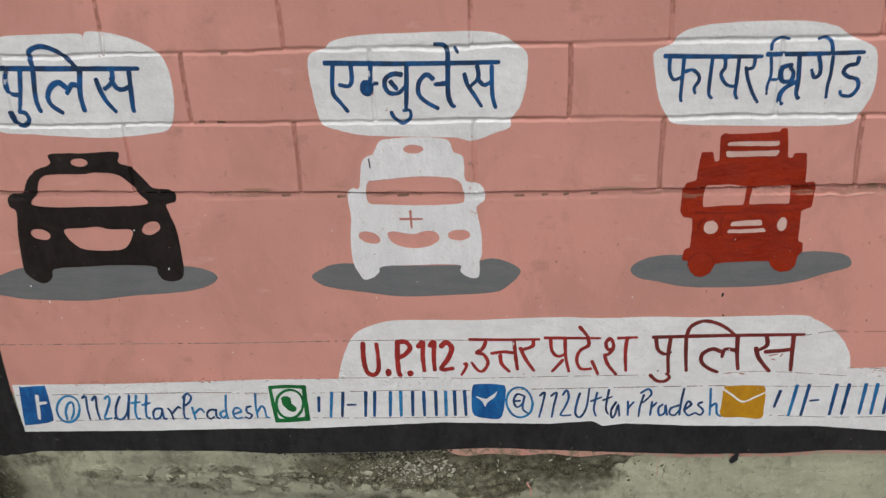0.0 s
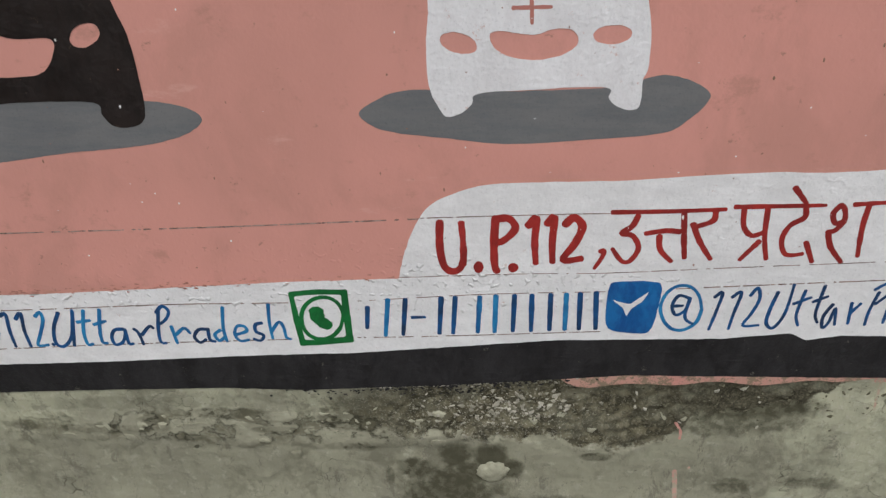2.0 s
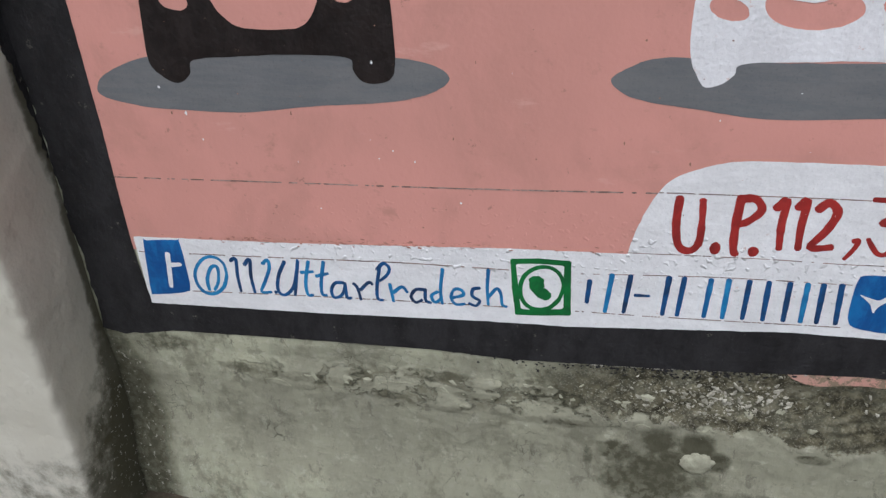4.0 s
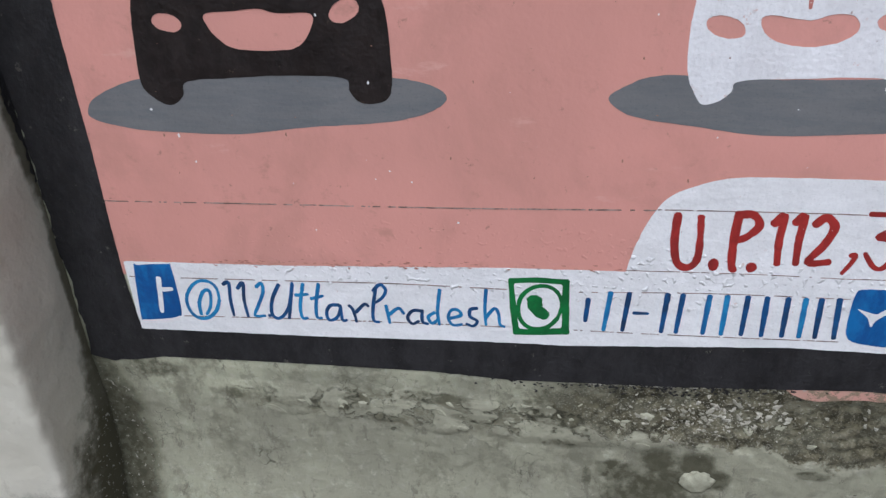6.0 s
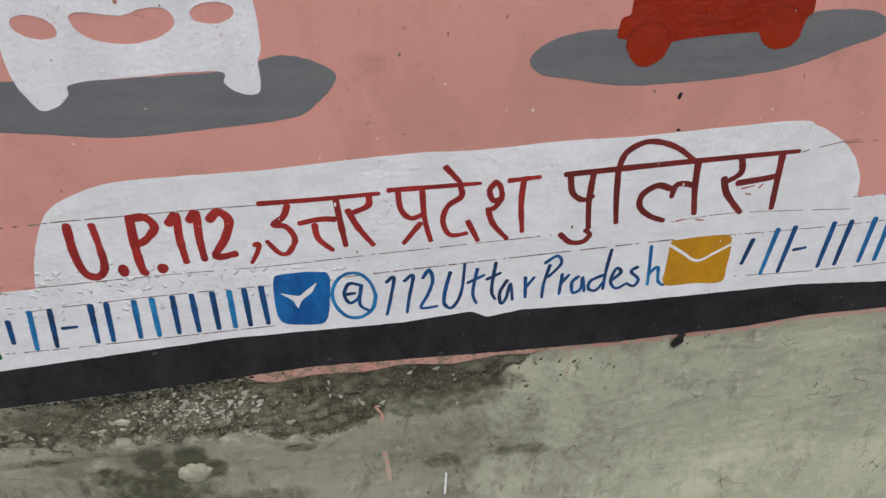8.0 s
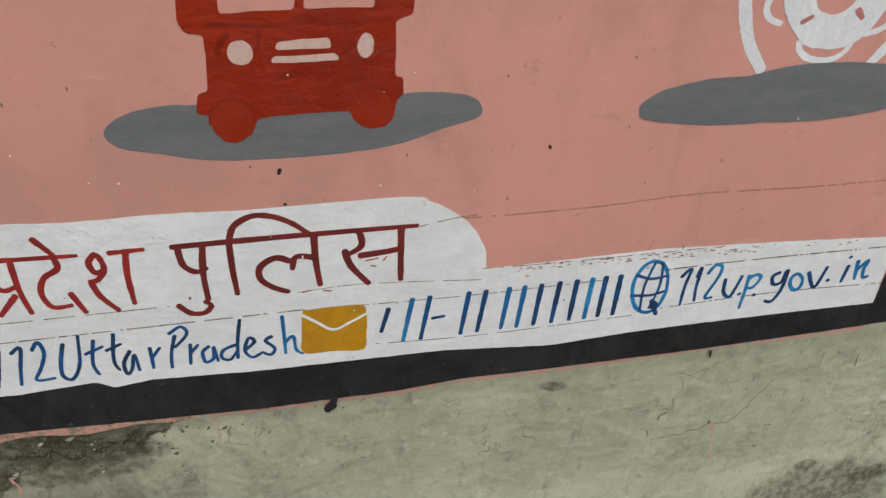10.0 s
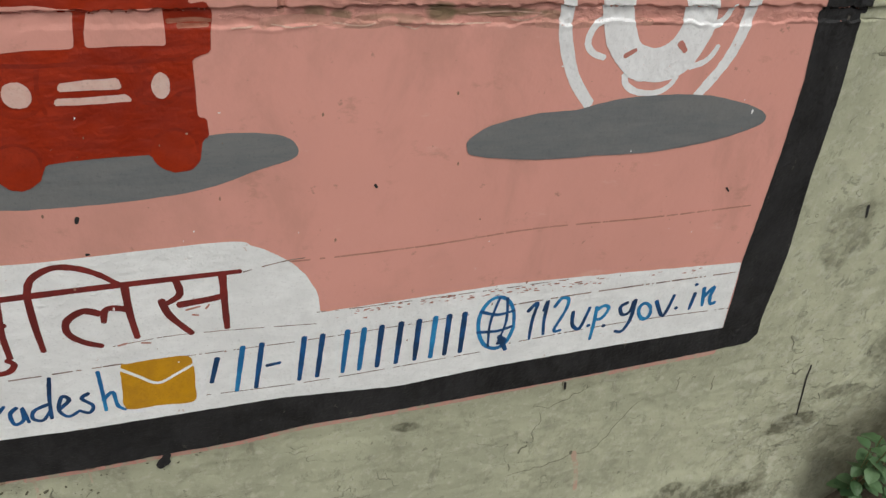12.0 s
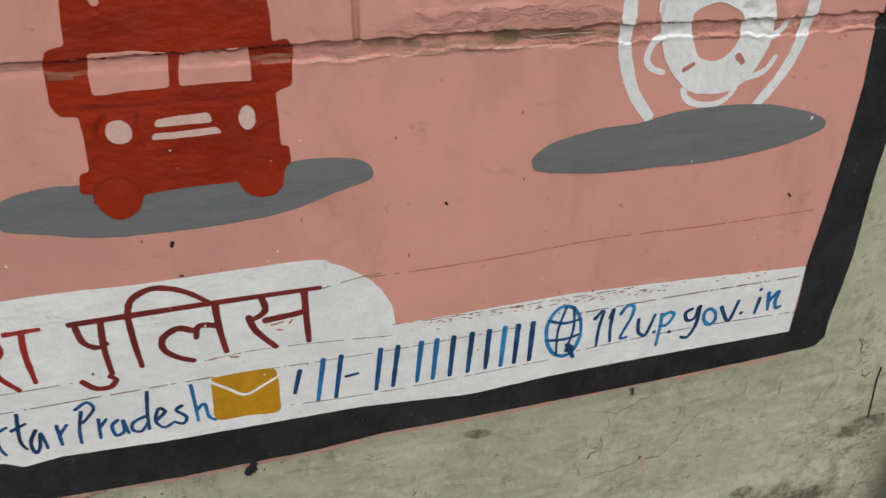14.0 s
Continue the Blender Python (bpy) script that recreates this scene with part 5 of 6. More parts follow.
brush(bar_row_right, "writing_bar", BLUE, 3, 0.93, [[(104.6, 54.2), (104.6, 46.1)]])
brush(bar_row_right, "writing_bar", BLUE, 3, 0.93, [[(107.1, 54.3), (107.2, 46.2)]])
brush(bar_row_right, "writing_bar", BLUE, 3, 0.59, [[(76.9, 48.4), (78.9, 48.7)]])

globe = thing("painted_globe", "brushed blue globe outline with a dark cursor", "painted icon")
brush(globe, "globe_ring", LIGHTBLUE, 3, 0.71, [[(115.8, 50.2), (115, 47.3), (113.3, 46.1), (111.3, 47.1), (110, 49.6), (109.6, 52.9), (110.5, 55.6), (112.1, 56.7), (114, 55.9), (115.3, 53.5), (115.8, 50.2)]])
brush(globe, "globe_meridian", BLUE, 4, 0.48, [[(112.5, 56.6), (111.6, 51.7), (111.9, 46.7)], [(113.8, 56.4), (114.3, 51.6), (113.4, 47)]])
brush(globe, "globe_parallel", BLUE, 4, 0.59, [[(109.6, 54.2), (112.6, 53.2), (115.4, 53.7)], [(109.6, 50), (113.1, 49.8), (115.6, 50.5)]])
brush(globe, "cursor", BLUE, 4, 0.91, [[(113.5, 48.6), (114.7, 47.5), (113.5, 47.2)], [(113.7, 48.4), (115.1, 45.5)]])

web_address = thing("painted_web_address", "blue hand-brushed web address slanting along the white band", "painted lettering")
brush(web_address, "letter", BLUE, 3, 0.66, [[(117.8, 53.1), (119.2, 54.7), (118.9, 51.2), (119, 47.1)]])
brush(web_address, "letter", BLUE, 3, 0.66, [[(120.6, 52.9), (121, 54.9), (121, 50.9), (121.4, 47.8)]])
brush(web_address, "letter", LIGHTBLUE, 3, 0.66, [[(122.4, 53.4), (123.3, 55), (124.6, 54.7), (124.5, 52.4), (123.2, 48.5), (124.5, 48.3)]])
brush(web_address, "letter", BLUE, 3, 0.69, [[(126, 52), (126.4, 49.2), (127.8, 48.1), (128.5, 50.3), (128.9, 52.5)]])
brush(web_address, "letter", BLUE, 3, 0.71, [[(129.3, 48.6), (129.7, 48.5)]])
brush(web_address, "letter", LIGHTBLUE, 3, 0.70, [[(130.2, 52.4), (130.4, 49.1), (130.4, 45.4)], [(130.2, 51.6), (131.5, 52.5), (132.5, 51.8), (131.7, 49.9), (130.6, 49.7)]])
brush(web_address, "letter", BLUE, 3, 0.72, [[(132.2, 48.2), (132.6, 48)]])
brush(web_address, "letter", BLUE, 3, 0.72, [[(135.9, 52.6), (134.7, 51.8), (135.4, 50.1), (136.7, 50.5), (136.9, 52.8)], [(137.2, 53), (137.3, 49.1), (136.3, 46.4), (134.8, 46.6)]])
brush(web_address, "letter", LIGHTBLUE, 3, 0.75, [[(140.9, 49.7), (140.7, 48.9), (140.1, 48.5), (139.4, 48.8), (138.7, 49.7), (138.4, 50.8), (138.6, 51.6), (139.2, 52), (139.9, 51.7), (140.6, 50.9), (140.9, 49.7)]])
brush(web_address, "letter", BLUE, 3, 0.74, [[(141.4, 52.2), (143.6, 48.7), (144.6, 53.1)]])
brush(web_address, "letter", BLUE, 3, 0.75, [[(145.6, 50.2), (146, 50)]])
brush(web_address, "letter", BLUE, 3, 0.77, [[(148.7, 53), (148.5, 49.5)], [(148.4, 54.7), (148.3, 55)]])
brush(web_address, "letter", LIGHTBLUE, 3, 0.77, [[(150.2, 53.9), (151, 49.9)], [(150.6, 51.8), (152.2, 53.9), (152, 51.9), (152.6, 50.2), (153.5, 50.4)]])

mural_border = thing("painted_border", "matt black painted frame round the pink mural, chipped edges", "wall painting")
ragged = [(-138.0 - 1.0 * smooth(0.62, 0.9, z / 100) + 1.1 * nz(z * 0.11, 3) + 0.9 * nz(z * 0.5, 4) + 0.4 * nz(z * 1.7, 5), z) for z in sorted((25 + 140 * ((k * 0.61803) % 1) for k in range(110)), reverse=True)]
shape(mural_border, "left_strip", BLACK, 2.5, [ragged + [(-138.4, 24.6), (-133.3, 23.6), (-129, 25), (-125.2, 32.2), (-126, 42), (-126, 51), (-125.6, 69), (-125.6, 90), (-123.8, 165)]], sharp=True)
shape(mural_border, "right_strip", BLACK, 3, [[(153.2, 101.8), (153.6, 98.8), (154.8, 91.2), (155.5, 80.5), (155.9, 68), (156, 59), (156.9, 51.4), (157.3, 43.8), (154, 39.4), (161.3, 39.1), (164.3, 39.5), (165.7, 41.4), (165.2, 45.3), (165.2, 53), (165, 60.2), (164.2, 66.6), (163.3, 74.7), (162.8, 82), (162.3, 89), (161.2, 97), (160.5, 102.2)]], sharp=True)
shape(mural_border, "right_strip", BLACK, 3, [[(153.6, 101.2), (161.5, 101.4), (160, 165), (151, 165)]], sharp=True)
shape(mural_border, "bottom_strip", BLACK, 2, [[(-129.8, 31.6), (-125.5, 32), (-90.9, 33.6), (-59.8, 35.5), (-44.9, 36.1), (-24.5, 37.9), (-11.4, 39.1), (16.1, 39.7), (26.7, 40.9), (29.2, 39.5), (34.5, 40.5), (50.4, 40.4), (79.2, 41.4), (97.1, 40.5), (112.4, 42), (126.5, 42.8), (142.6, 43.5), (158.7, 44.1), (162, 39.3), (156.5, 38.6), (136.4, 37.2), (120.7, 36.2), (105.6, 35.5), (91.5, 34.9), (83, 34.7), (72.6, 33.3), (61, 32.7), (51, 32.1), (31.3, 31.9), (1.5, 31.9), (-12.2, 30.7), (-27.6, 29.4), (-46.7, 28.3), (-55, 27.8), (-69.2, 28.1), (-97.4, 27), (-122.1, 25.8), (-129.6, 24.2), (-132.9, 24.3)]], sharp=True)
brush(mural_border, "drip", BLACK, 3, 1.2, [[(61.8, 32.7), (61.3, 31.3), (60.6, 30)]])
brush(mural_border, "drip", BLACK, 3, 1.7, [[(61.6, 31.6), (60.5, 30.3)]])
shape(wall_mural, "overspill", PATCHY, 1.56, [[(-9.2, 31.7), (1.5, 33.6), (31.2, 33.4), (61.6, 35.1), (73.2, 34.7), (65, 33.5), (57.9, 32.9), (51.8, 31.9), (43.5, 32.1), (36.5, 31), (31.4, 31.2), (23.3, 30.1), (16.3, 30.8), (9.3, 29.9), (1.4, 30.1), (-5.5, 29.1), (-9.3, 30.4)]])
brush(wall_mural, "overspill", OVERSPILL, 1.5, 1.5, [[(42, 31.5), (51, 31.8), (61, 32.3), (72.6, 32.9), (83, 34.2), (91.5, 34.5), (105.6, 35), (113, 35.5)]])
brush(wall_mural, "overspill", OVERSPILL, 1.5, 0.9, [[(112, 35.6), (120.7, 36), (130, 36.6), (137, 37.1)]])
brush(wall_mural, "overspill", OVERSPILL, 1.5, 1.9, [[(136, 36.8), (146, 37.7), (154, 38), (157.5, 38.4)]])
brush(wall_mural, "crack", CRACK, 1.45, 0.14, [[(120.9, 12.8), (122.6, 12.9), (124.2, 13.3), (125.5, 13.1), (126.4, 13.7), (127.7, 13.5), (128.7, 13.9), (129.2, 14.3), (130.4, 14.3), (131.4, 14.4), (132.1, 14.7), (133, 15.4), (133.6, 15.6), (134.6, 15.7), (135.5, 15.3), (136.7, 15.4), (137.7, 15.4), (137.9, 16), (138.6, 16.2), (139, 16.7), (139.3, 17.7), (140, 18.5), (140.5, 19), (140.9, 20.3), (141.1, 21.2), (142, 22.7), (142.8, 23.9), (143.4, 24.9), (144.2, 26.4), (145, 27.1), (146, 27.7)]])
brush(wall_mural, "crack", CRACK, 1.45, 0.14, [[(124.2, 21.1), (124.6, 21.5), (124.4, 22.5), (124.1, 23), (124, 24.1), (124.2, 24.6), (124.5, 25.3), (124.8, 25.5), (125.2, 26.3), (125.1, 27.2), (124.7, 28.5)]])
brush(wall_mural, "crack", CRACK, 1.45, 0.12, [[(123, 30.5), (124.9, 29.9), (126.3, 29.3), (127.1, 29.9), (128, 30.3), (128.7, 30.7), (129.7, 30.8), (130.2, 31.4), (130.6, 32.1), (131.3, 32), (132.2, 32.3), (132.5, 32.6), (133, 32.8), (133.1, 33.3), (132.9, 33.9)]])
brush(wall_mural, "crack", CRACK, 1.45, 0.16, [[(152.6, 28.9), (152.6, 29.6), (152.7, 30.3), (152.6, 31.1), (152.2, 31.4), (152.5, 32.1), (152.3, 32.3)]])
brush(wall_mural, "crack", CRACK, 1.45, 0.21, [[(160.6, 27.7), (160.8, 28.1), (160.6, 28.8), (160.3, 29.3), (160.3, 29.8), (160.3, 30.4), (160.4, 31.1)]])
brush(wall_mural, "crack", CRACK, 1.45, 0.26, [[(174.8, 39.1), (175, 38.5), (176.1, 37.2), (176.3, 36), (176.6, 35.2)]])
brush(wall_mural, "crack", CRACK, 1.45, 0.18, [[(127.6, 36), (127.6, 35.3), (127.8, 34.8)]])
brush(wall_mural, "crack", CRACK, 1.45, 0.20, [[(120.7, 15.8), (121.1, 14.6), (121, 14)]])
brush(wall_mural, "crack", CRACK, 1.45, 0.35, [[(122.2, 18.5), (122.4, 19.2), (122.7, 19.8), (123.3, 19.8), (123.7, 20.2)]])
brush(wall_mural, "crack", CRACK, 1.45, 0.22, [[(146.3, 13.5), (146.7, 13.4), (147.5, 13.5)]])
brush(wall_mural, "crack", CRACK, 1.45, 0.19, [[(188.6, 21.5), (189.4, 20.4), (189.6, 19.7)]])
brush(wall_mural, "crack", CRACK, 1.45, 0.58, [[(133.5, 16.4), (133.5, 15.8), (133.7, 15.7)]])
dashes(wall_mural, "scored_line", LINE, 2, 0.25, [(-126, 58.9), (-97.5, 59.8), (-63.7, 60.8), (-31.7, 62.1)])
dashes(wall_mural, "scored_line", SCORE, 2, 0.26, [(75.9, 67), (83.9, 66.9), (100, 67.6), (116.4, 69), (135.4, 69.3), (153.5, 70.1)])
dashes(contact_band, "ruled_line", LINE, 2.6, 0.19, [(-32.2, 62.2), (-14.4, 62.7), (-2.5, 62.9)])
dashes(contact_band, "ruled_line", LINE, 2.6, 0.19, [(-36.3, 51.4), (-17.3, 52.1), (-3.1, 52.3), (15.9, 53.3), (38.9, 54.4)])
dashes(contact_band, "ruled_line", LINE, 2.6, 0.20, [(-43.4, 46.8), (-23, 48.2), (-3.3, 48.8)])
dashes(contact_band, "ruled_line", LINE, 2.6, 0.21, [(7.7, 49.4), (29.9, 50.6), (57.4, 52)])
dashes(contact_band, "ruled_line", LINE, 2.6, 0.20, [(-44.1, 39.4), (-30.6, 39.8), (-3.7, 41)])
dashes(contact_band, "ruled_line", LINE, 2.6, 0.27, [(-124.9, 43.6), (-94.7, 45), (-74.1, 46), (-54.9, 46.4)])
dashes(contact_band, "ruled_line", LINE, 2.6, 0.28, [(-123.5, 35.3), (-96, 37), (-74.8, 38.1), (-55.8, 38.9)])
dashes(contact_band, "ruled_line", LINE, 2.6, 0.17, [(74, 65.8), (79.3, 67), (82.3, 67.3)])
dashes(contact_band, "ruled_line", LINE, 2.6, 0.16, [(56.6, 55.3), (66.1, 56.1), (84.1, 55.4)])
dashes(contact_band, "ruled_line", LINE, 2.6, 0.17, [(65.9, 52.1), (83.4, 52.5), (107.8, 53.8)])
dashes(contact_band, "ruled_line", LINE, 2.6, 0.18, [(66.5, 44.1), (84.4, 44.1), (110.8, 45.7)])
dashes(contact_band, "ruled_line", LINE, 2.6, 0.23, [(114.3, 54.8), (129.8, 55.7), (155.4, 56.6)])
dashes(contact_band, "ruled_line", LINE, 2.6, 0.23, [(115.6, 46.8), (135.8, 48.3), (157.1, 48.6)])
dashes(contact_band, "ruled_line", LINE, 2.6, 0.19, [(84.1, 57.5), (95.8, 57.7), (124.1, 58.8)])
brush(wall_mural, "spot", BLACK, 3, 0.50, [[(54.8, 76.1), (54.6, 75.3)]])
brush(wall_mural, "spot", BLACK, 3, 0.39, [[(55.1, 70.6), (55.5, 70.6)]])
brush(wall_mural, "spot", BLACK, 3, 0.39, [[(91.4, 78.2), (91.7, 77.7)]])
brush(wall_mural, "spot", BLACK, 3, 0.32, [[(147.6, 73.8), (148.3, 73.1)]])
brush(wall_mural, "spot", BLACK, 3, 0.46, [[(127.9, 35.9), (128.2, 34.2)]])
brush(wall_mural, "crack", BLACK, 1.5, 0.38, [[(183.1, 30.3), (184.1, 23.6), (185.7, 15.5)]])
brush(wall_mural, "crack", BLACK, 1.5, 0.63, [[(178.9, 67.7), (179.6, 65.2)]])
brush(wall_mural, "paint_flake", FLAKE, 3.5, 0.20, [[(92.5, 99.9), (93.9, 99.7), (95, 99.4), (95.7, 99.9)]])
brush(wall_mural, "paint_flake", FLAKE, 3.5, 0.21, [[(96.3, 100.1), (99.5, 100), (104.6, 100.1)]])
brush(wall_mural, "paint_flake", FLAKE, 3.5, 0.22, [[(107.2, 100.5), (109.1, 100.4), (110.9, 101)]])
brush(wall_mural, "paint_flake", FLAKE, 3.5, 0.20, [[(85.1, 100.1), (88.5, 99.8), (90.1, 100.1)]])
brush(wall_mural, "paint_flake", FLAKE, 3.5, 0.19, [[(78.1, 99.9), (80.6, 99.6), (83.2, 99.9)]])
brush(wall_mural, "paint_flake", FLAKE, 3.5, 0.18, [[(73.7, 99.5), (76.2, 99.7)]])
brush(wall_mural, "paint_flake", FLAKE, 3.5, 0.22, [[(101.5, 101.2), (106.6, 101.5), (111.2, 101.3)]])
brush(wall_mural, "drip", OVERSPILL, 1.5, 0.54, [[(10.5, 21), (11.5, 19.1), (11.5, 17.2)]])
brush(wall_mural, "drip", OVERSPILL, 1.5, 0.9, [[(11.4, 9.5), (11.8, 5.6), (12, 1.9)]])
brush(wall_mural, "drip", OVERSPILL, 1.5, 0.48, [[(13.8, 10.4), (14, 9.9)]])
brush(wall_mural, "drip", FAINT, 1.5, 0.50, [[(43, 31.4), (43.1, 28.1), (43.1, 24.6)]])
brush(wall_mural, "drip", FAINT, 1.5, 0.35, [[(50.5, 31.4), (50.7, 28.3)]])
brush(wall_mural, "drip", FAINT, 1.5, 1.15, [[(134, 16.1), (135.6, 11.3), (136.8, 4.4)]])
brush(wall_mural, "scratch", WHITE, 1.5, 0.4, [[(22.3, 2.7), (21.9, -2.1)]])
brush(wall_mural, "dirt_spot", MOSS, 1.8, 0.66, [[(-32, 99.4), (-30.2, 99.5)]])
brush(wall_mural, "dirt_spot", MOSS, 1.8, 0.64, [[(-18.1, 99.6), (-15.6, 99.8)]])
brush(wall_mural, "dirt_spot", MOSS, 1.8, 0.62, [[(8.2, 99.6), (10.2, 99.6)]])
brush(wall_mural, "dirt_spot", MOSS, 1.8, 0.62, [[(14.2, 99.7), (15.4, 99.8)]])
brush(wall_mural, "dirt_spot", MOSS, 1.8, 0.61, [[(18.9, 99.8), (19.9, 100)]])
brush(wall_mural, "dirt_spot", MOSS, 1.8, 0.61, [[(24.8, 100), (26.2, 100.1)]])
brush(wall_mural, "dirt_spot", MOSS, 1.8, 0.63, [[(-54.7, 132.1), (-53.2, 132.2)]])
brush(wall_mural, "dirt_spot", MOSS, 1.8, 0.66, [[(-57.7, 117.1), (-55.9, 117.1)]])
brush(wall_mural, "dirt_spot", MOSS, 1.8, 0.66, [[(-61.9, 117.2), (-60.6, 117.3)]])
brush(wall_mural, "dirt_spot", MOSS, 1.8, 0.68, [[(-45, 99.7), (-43.1, 99.8)]])
brush(wall_mural, "dirt_spot", MOSS, 1.8, 0.59, [[(63.1, 99.8), (63.9, 98.9)]])
brush(wall_mural, "dirt_spot", MOSS, 1.8, 0.61, [[(-4.7, 116.4), (-3.8, 115.8)]])
brush(wall_mural, "dirt_spot", MOSS, 1.8, 0.66, [[(-82.6, 132.1), (-80.7, 132.3)]])

# ---- the rest of the wall ----
def pillar():
    """A square plastered pillar that stands proud of the wall."""
    p = thing("pillar", "square pale plastered pillar with ragged chipped edges", "pillar", "structure")
    way = [(-1.385, 0.02), (-1.385, -0.18), (-1.95, -0.18), (-1.95, 0.2)]
    flat = []
    for (a, b), (c, d) in zip(way, way[1:]):
        k = max(1, int(math.hypot(c - a, d - b) / 0.011))
        flat += [(a + (c - a) * i / k, b + (d - b) * i / k) for i in range(k)]
    flat.append(way[-1])
    bm, cols = bmesh.new(), []
    zs = [-0.3 + 0.0125 * k for k in range(170)]
    for x, y in flat:
        edge = math.exp(-(((x + 1.385) / 0.012) ** 2 + ((y + 0.18) / 0.012) ** 2))
        col = []
        for z in zs:
            r = 0.003 * nz(x * 12, y * 12, z * 12) + 0.002 * nz(x * 40, y * 40, z * 40)
            chip = edge * (0.004 + 0.007 * max(0, nz(z * 14, 3)) + 0.004 * nz(z * 50, 8))
            inner = min(1.0, abs(y - 0.02) / 0.03)
            col.append(bm.verts.new((x - chip + (r * inner if y > -0.172 else 0), y + chip + (r if y <= -0.172 else 0), z)))
        cols.append(col)
    for a, b in zip(cols, cols[1:]):
        for i in range(len(zs) - 1):
            bm.faces.new((a[i], a[i + 1], b[i + 1], b[i]))
    top = bm.faces.new([c[-1] for c in cols])
    bmesh.ops.recalc_face_normals(bm, faces=bm.faces[:])
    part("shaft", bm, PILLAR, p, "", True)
    bm = bmesh.new()
    bmesh.ops.create_cube(bm, size=1, matrix=Matrix.LocRotScale((-1.665, 0.02, 1.86), None, (0.64, 0.46, 0.08)))
    bmesh.ops.bevel(bm, geom=bm.edges[:], offset=0.012, segments=2, affect="EDGES")
    part("cap", bm, CEMENT, p)


pillar()


def overlap():
    """Black border paint that ran over the corner on to the pillar's side."""
    bm, prev = bmesh.new(), None
    for k in range(180):
        z = 0.62 + 0.0055 * k
        reach = max(0.001, 0.004 + 0.025 * smooth(0.6, 0.95, z) + 0.014 * nz(z * 9, 71) + 0.014 * nz(z * 30, 72) + 0.01 * nz(z * 80, 73))
        row = []
        for i in range(6):
            y = 0.015 - (0.015 + reach) * i / 5
            r = 0.003 * nz(-1.385 * 12, y * 12, z * 12) + 0.002 * nz(-1.385 * 40, y * 40, z * 40)
            row.append(bm.verts.new((-1.3835 + r * min(1.0, abs(y - 0.02) / 0.03), y, z)))
        if prev:
            for i in range(5):
                bm.faces.new((prev[i], prev[i + 1], row[i + 1], row[i]))
        prev = row
    part("corner_lap", bm, BLACK, mural_border)


overlap()


def far_wall():
    """The plain run of the wall on the far side of the pillar."""
    w = thing("wall_west", "plain weathered cement boundary wall beyond the pillar", "wall", "structure")
    part("plaster", grid_mesh([-5 + 0.1 * k for k in range(32)], [-0.3 + 0.1 * k for k in range(22)], lambda x, z: 0.004 * nz(x * 5, z * 5), 0.2), PLASTER, w, "", True)


far_wall()


def coping():
    c = thing("coping", "plain grey cement coping on the boundary wall", "coping", "structure")
    bm = bmesh.new()
    bmesh.ops.create_cube(bm, size=1, matrix=Matrix.LocRotScale((1.13, 0.08, 1.836), None, (4.94, 0.28, 0.07)))
    bmesh.ops.bevel(bm, geom=bm.edges[:], offset=0.01, segments=2, affect="EDGES")
    part("slab", bm, CEMENT, c)


coping()


def rise(x, y):
    """Soil heaped against the foot of the wall."""
    return 0.32 * math.exp(-((x - 2.4) / 0.3) ** 2 - ((y + 0.02) / 0.17) ** 2)


def ground():
    near = [-2.6 + 0.04 * k for k in range(140)]
    xs = [-300, -100, -40, -15, -7, -4] + near + [3.4, 4.5, 7, 15, 40, 100, 300]
    ys = [-300, -100, -40, -15, -7, -4, -3, -2.4] + [-2.0 + 0.04 * k for k in range(54)] + [0.3, 1, 4, 15, 60, 300]
    bm = bmesh.new()
    rows = []
    for x in xs:
        row = []
        for y in ys:
            fade = 1.0 if abs(x) < 4 and abs(y) < 3 else 0.0
            mound = rise(x, y)
            z = GROUND + fade * (0.012 * nz(x * 4, y * 4) + 0.006 * nz(x * 14, y * 14, 4) + mound)
            row.append(bm.verts.new((x, y, z)))
        rows.append(row)
    for a, b in zip(rows, rows[1:]):
        for i in range(len(ys) - 1):
            bm.faces.new((a[i], b[i], b[i + 1], a[i + 1]))
    ob = part("ground", bm, SOIL, None, "bare damp brown soil at the foot of the wall", True)
    tagged(ob, category="ground", kind="structure")


ground()


def crumbs(name, label, material, count, seed, where, thick=1.0):
    """Loose bits of mortar stuck in the spalled plaster."""
    rng = random.Random(seed)
    verts, faces = [], []
    for _ in range(count):
        x, z, r = where(rng)
        y = plaster_y(x, z) + 0.3 * r * thick
        k = len(verts)
        turn, tilt, long = rng.uniform(0, 3), rng.uniform(-1.2, 1.2), rng.uniform(0.8, 1.5)
        for a, b in ((0, 1), (1, 0), (2, 1), (3, 0), (4, 1)):
            ang = turn + a * 1.2566 + rng.uniform(-0.3, 0.3)
            rr = r * rng.uniform(0.55, 1.3)
            p, q = rr * long * math.cos(ang), 0.65 * rr * math.sin(ang)
            verts.append((x + p * math.cos(tilt) - q * math.sin(tilt), y, z + p * math.sin(tilt) + q * math.cos(tilt)))
        for a in range(5):
            v = verts[k + a]
            verts.append((x + 0.55 * (v[0] - x), y - thick * r * rng.uniform(0.5, 0.95), z + 0.55 * (v[2] - z)))
        for a in range(5):
            b = (a + 1) % 5
            faces.append((k + a, k + b, k + 5 + b, k + 5 + a))
        faces.append(tuple(k + 5 + a for a in range(5)))
    me = bpy.data.meshes.new(name)
    me.from_pydata(verts, [], faces)
    me.materials.append(material)
    bm = bmesh.new()
    bm.from_mesh(me)
    bmesh.ops.recalc_face_normals(bm, faces=bm.faces[:])
    bm.to_mesh(me)
    bm.free()
    tagged(new(name, me), label, "rubble", kind="stuff")


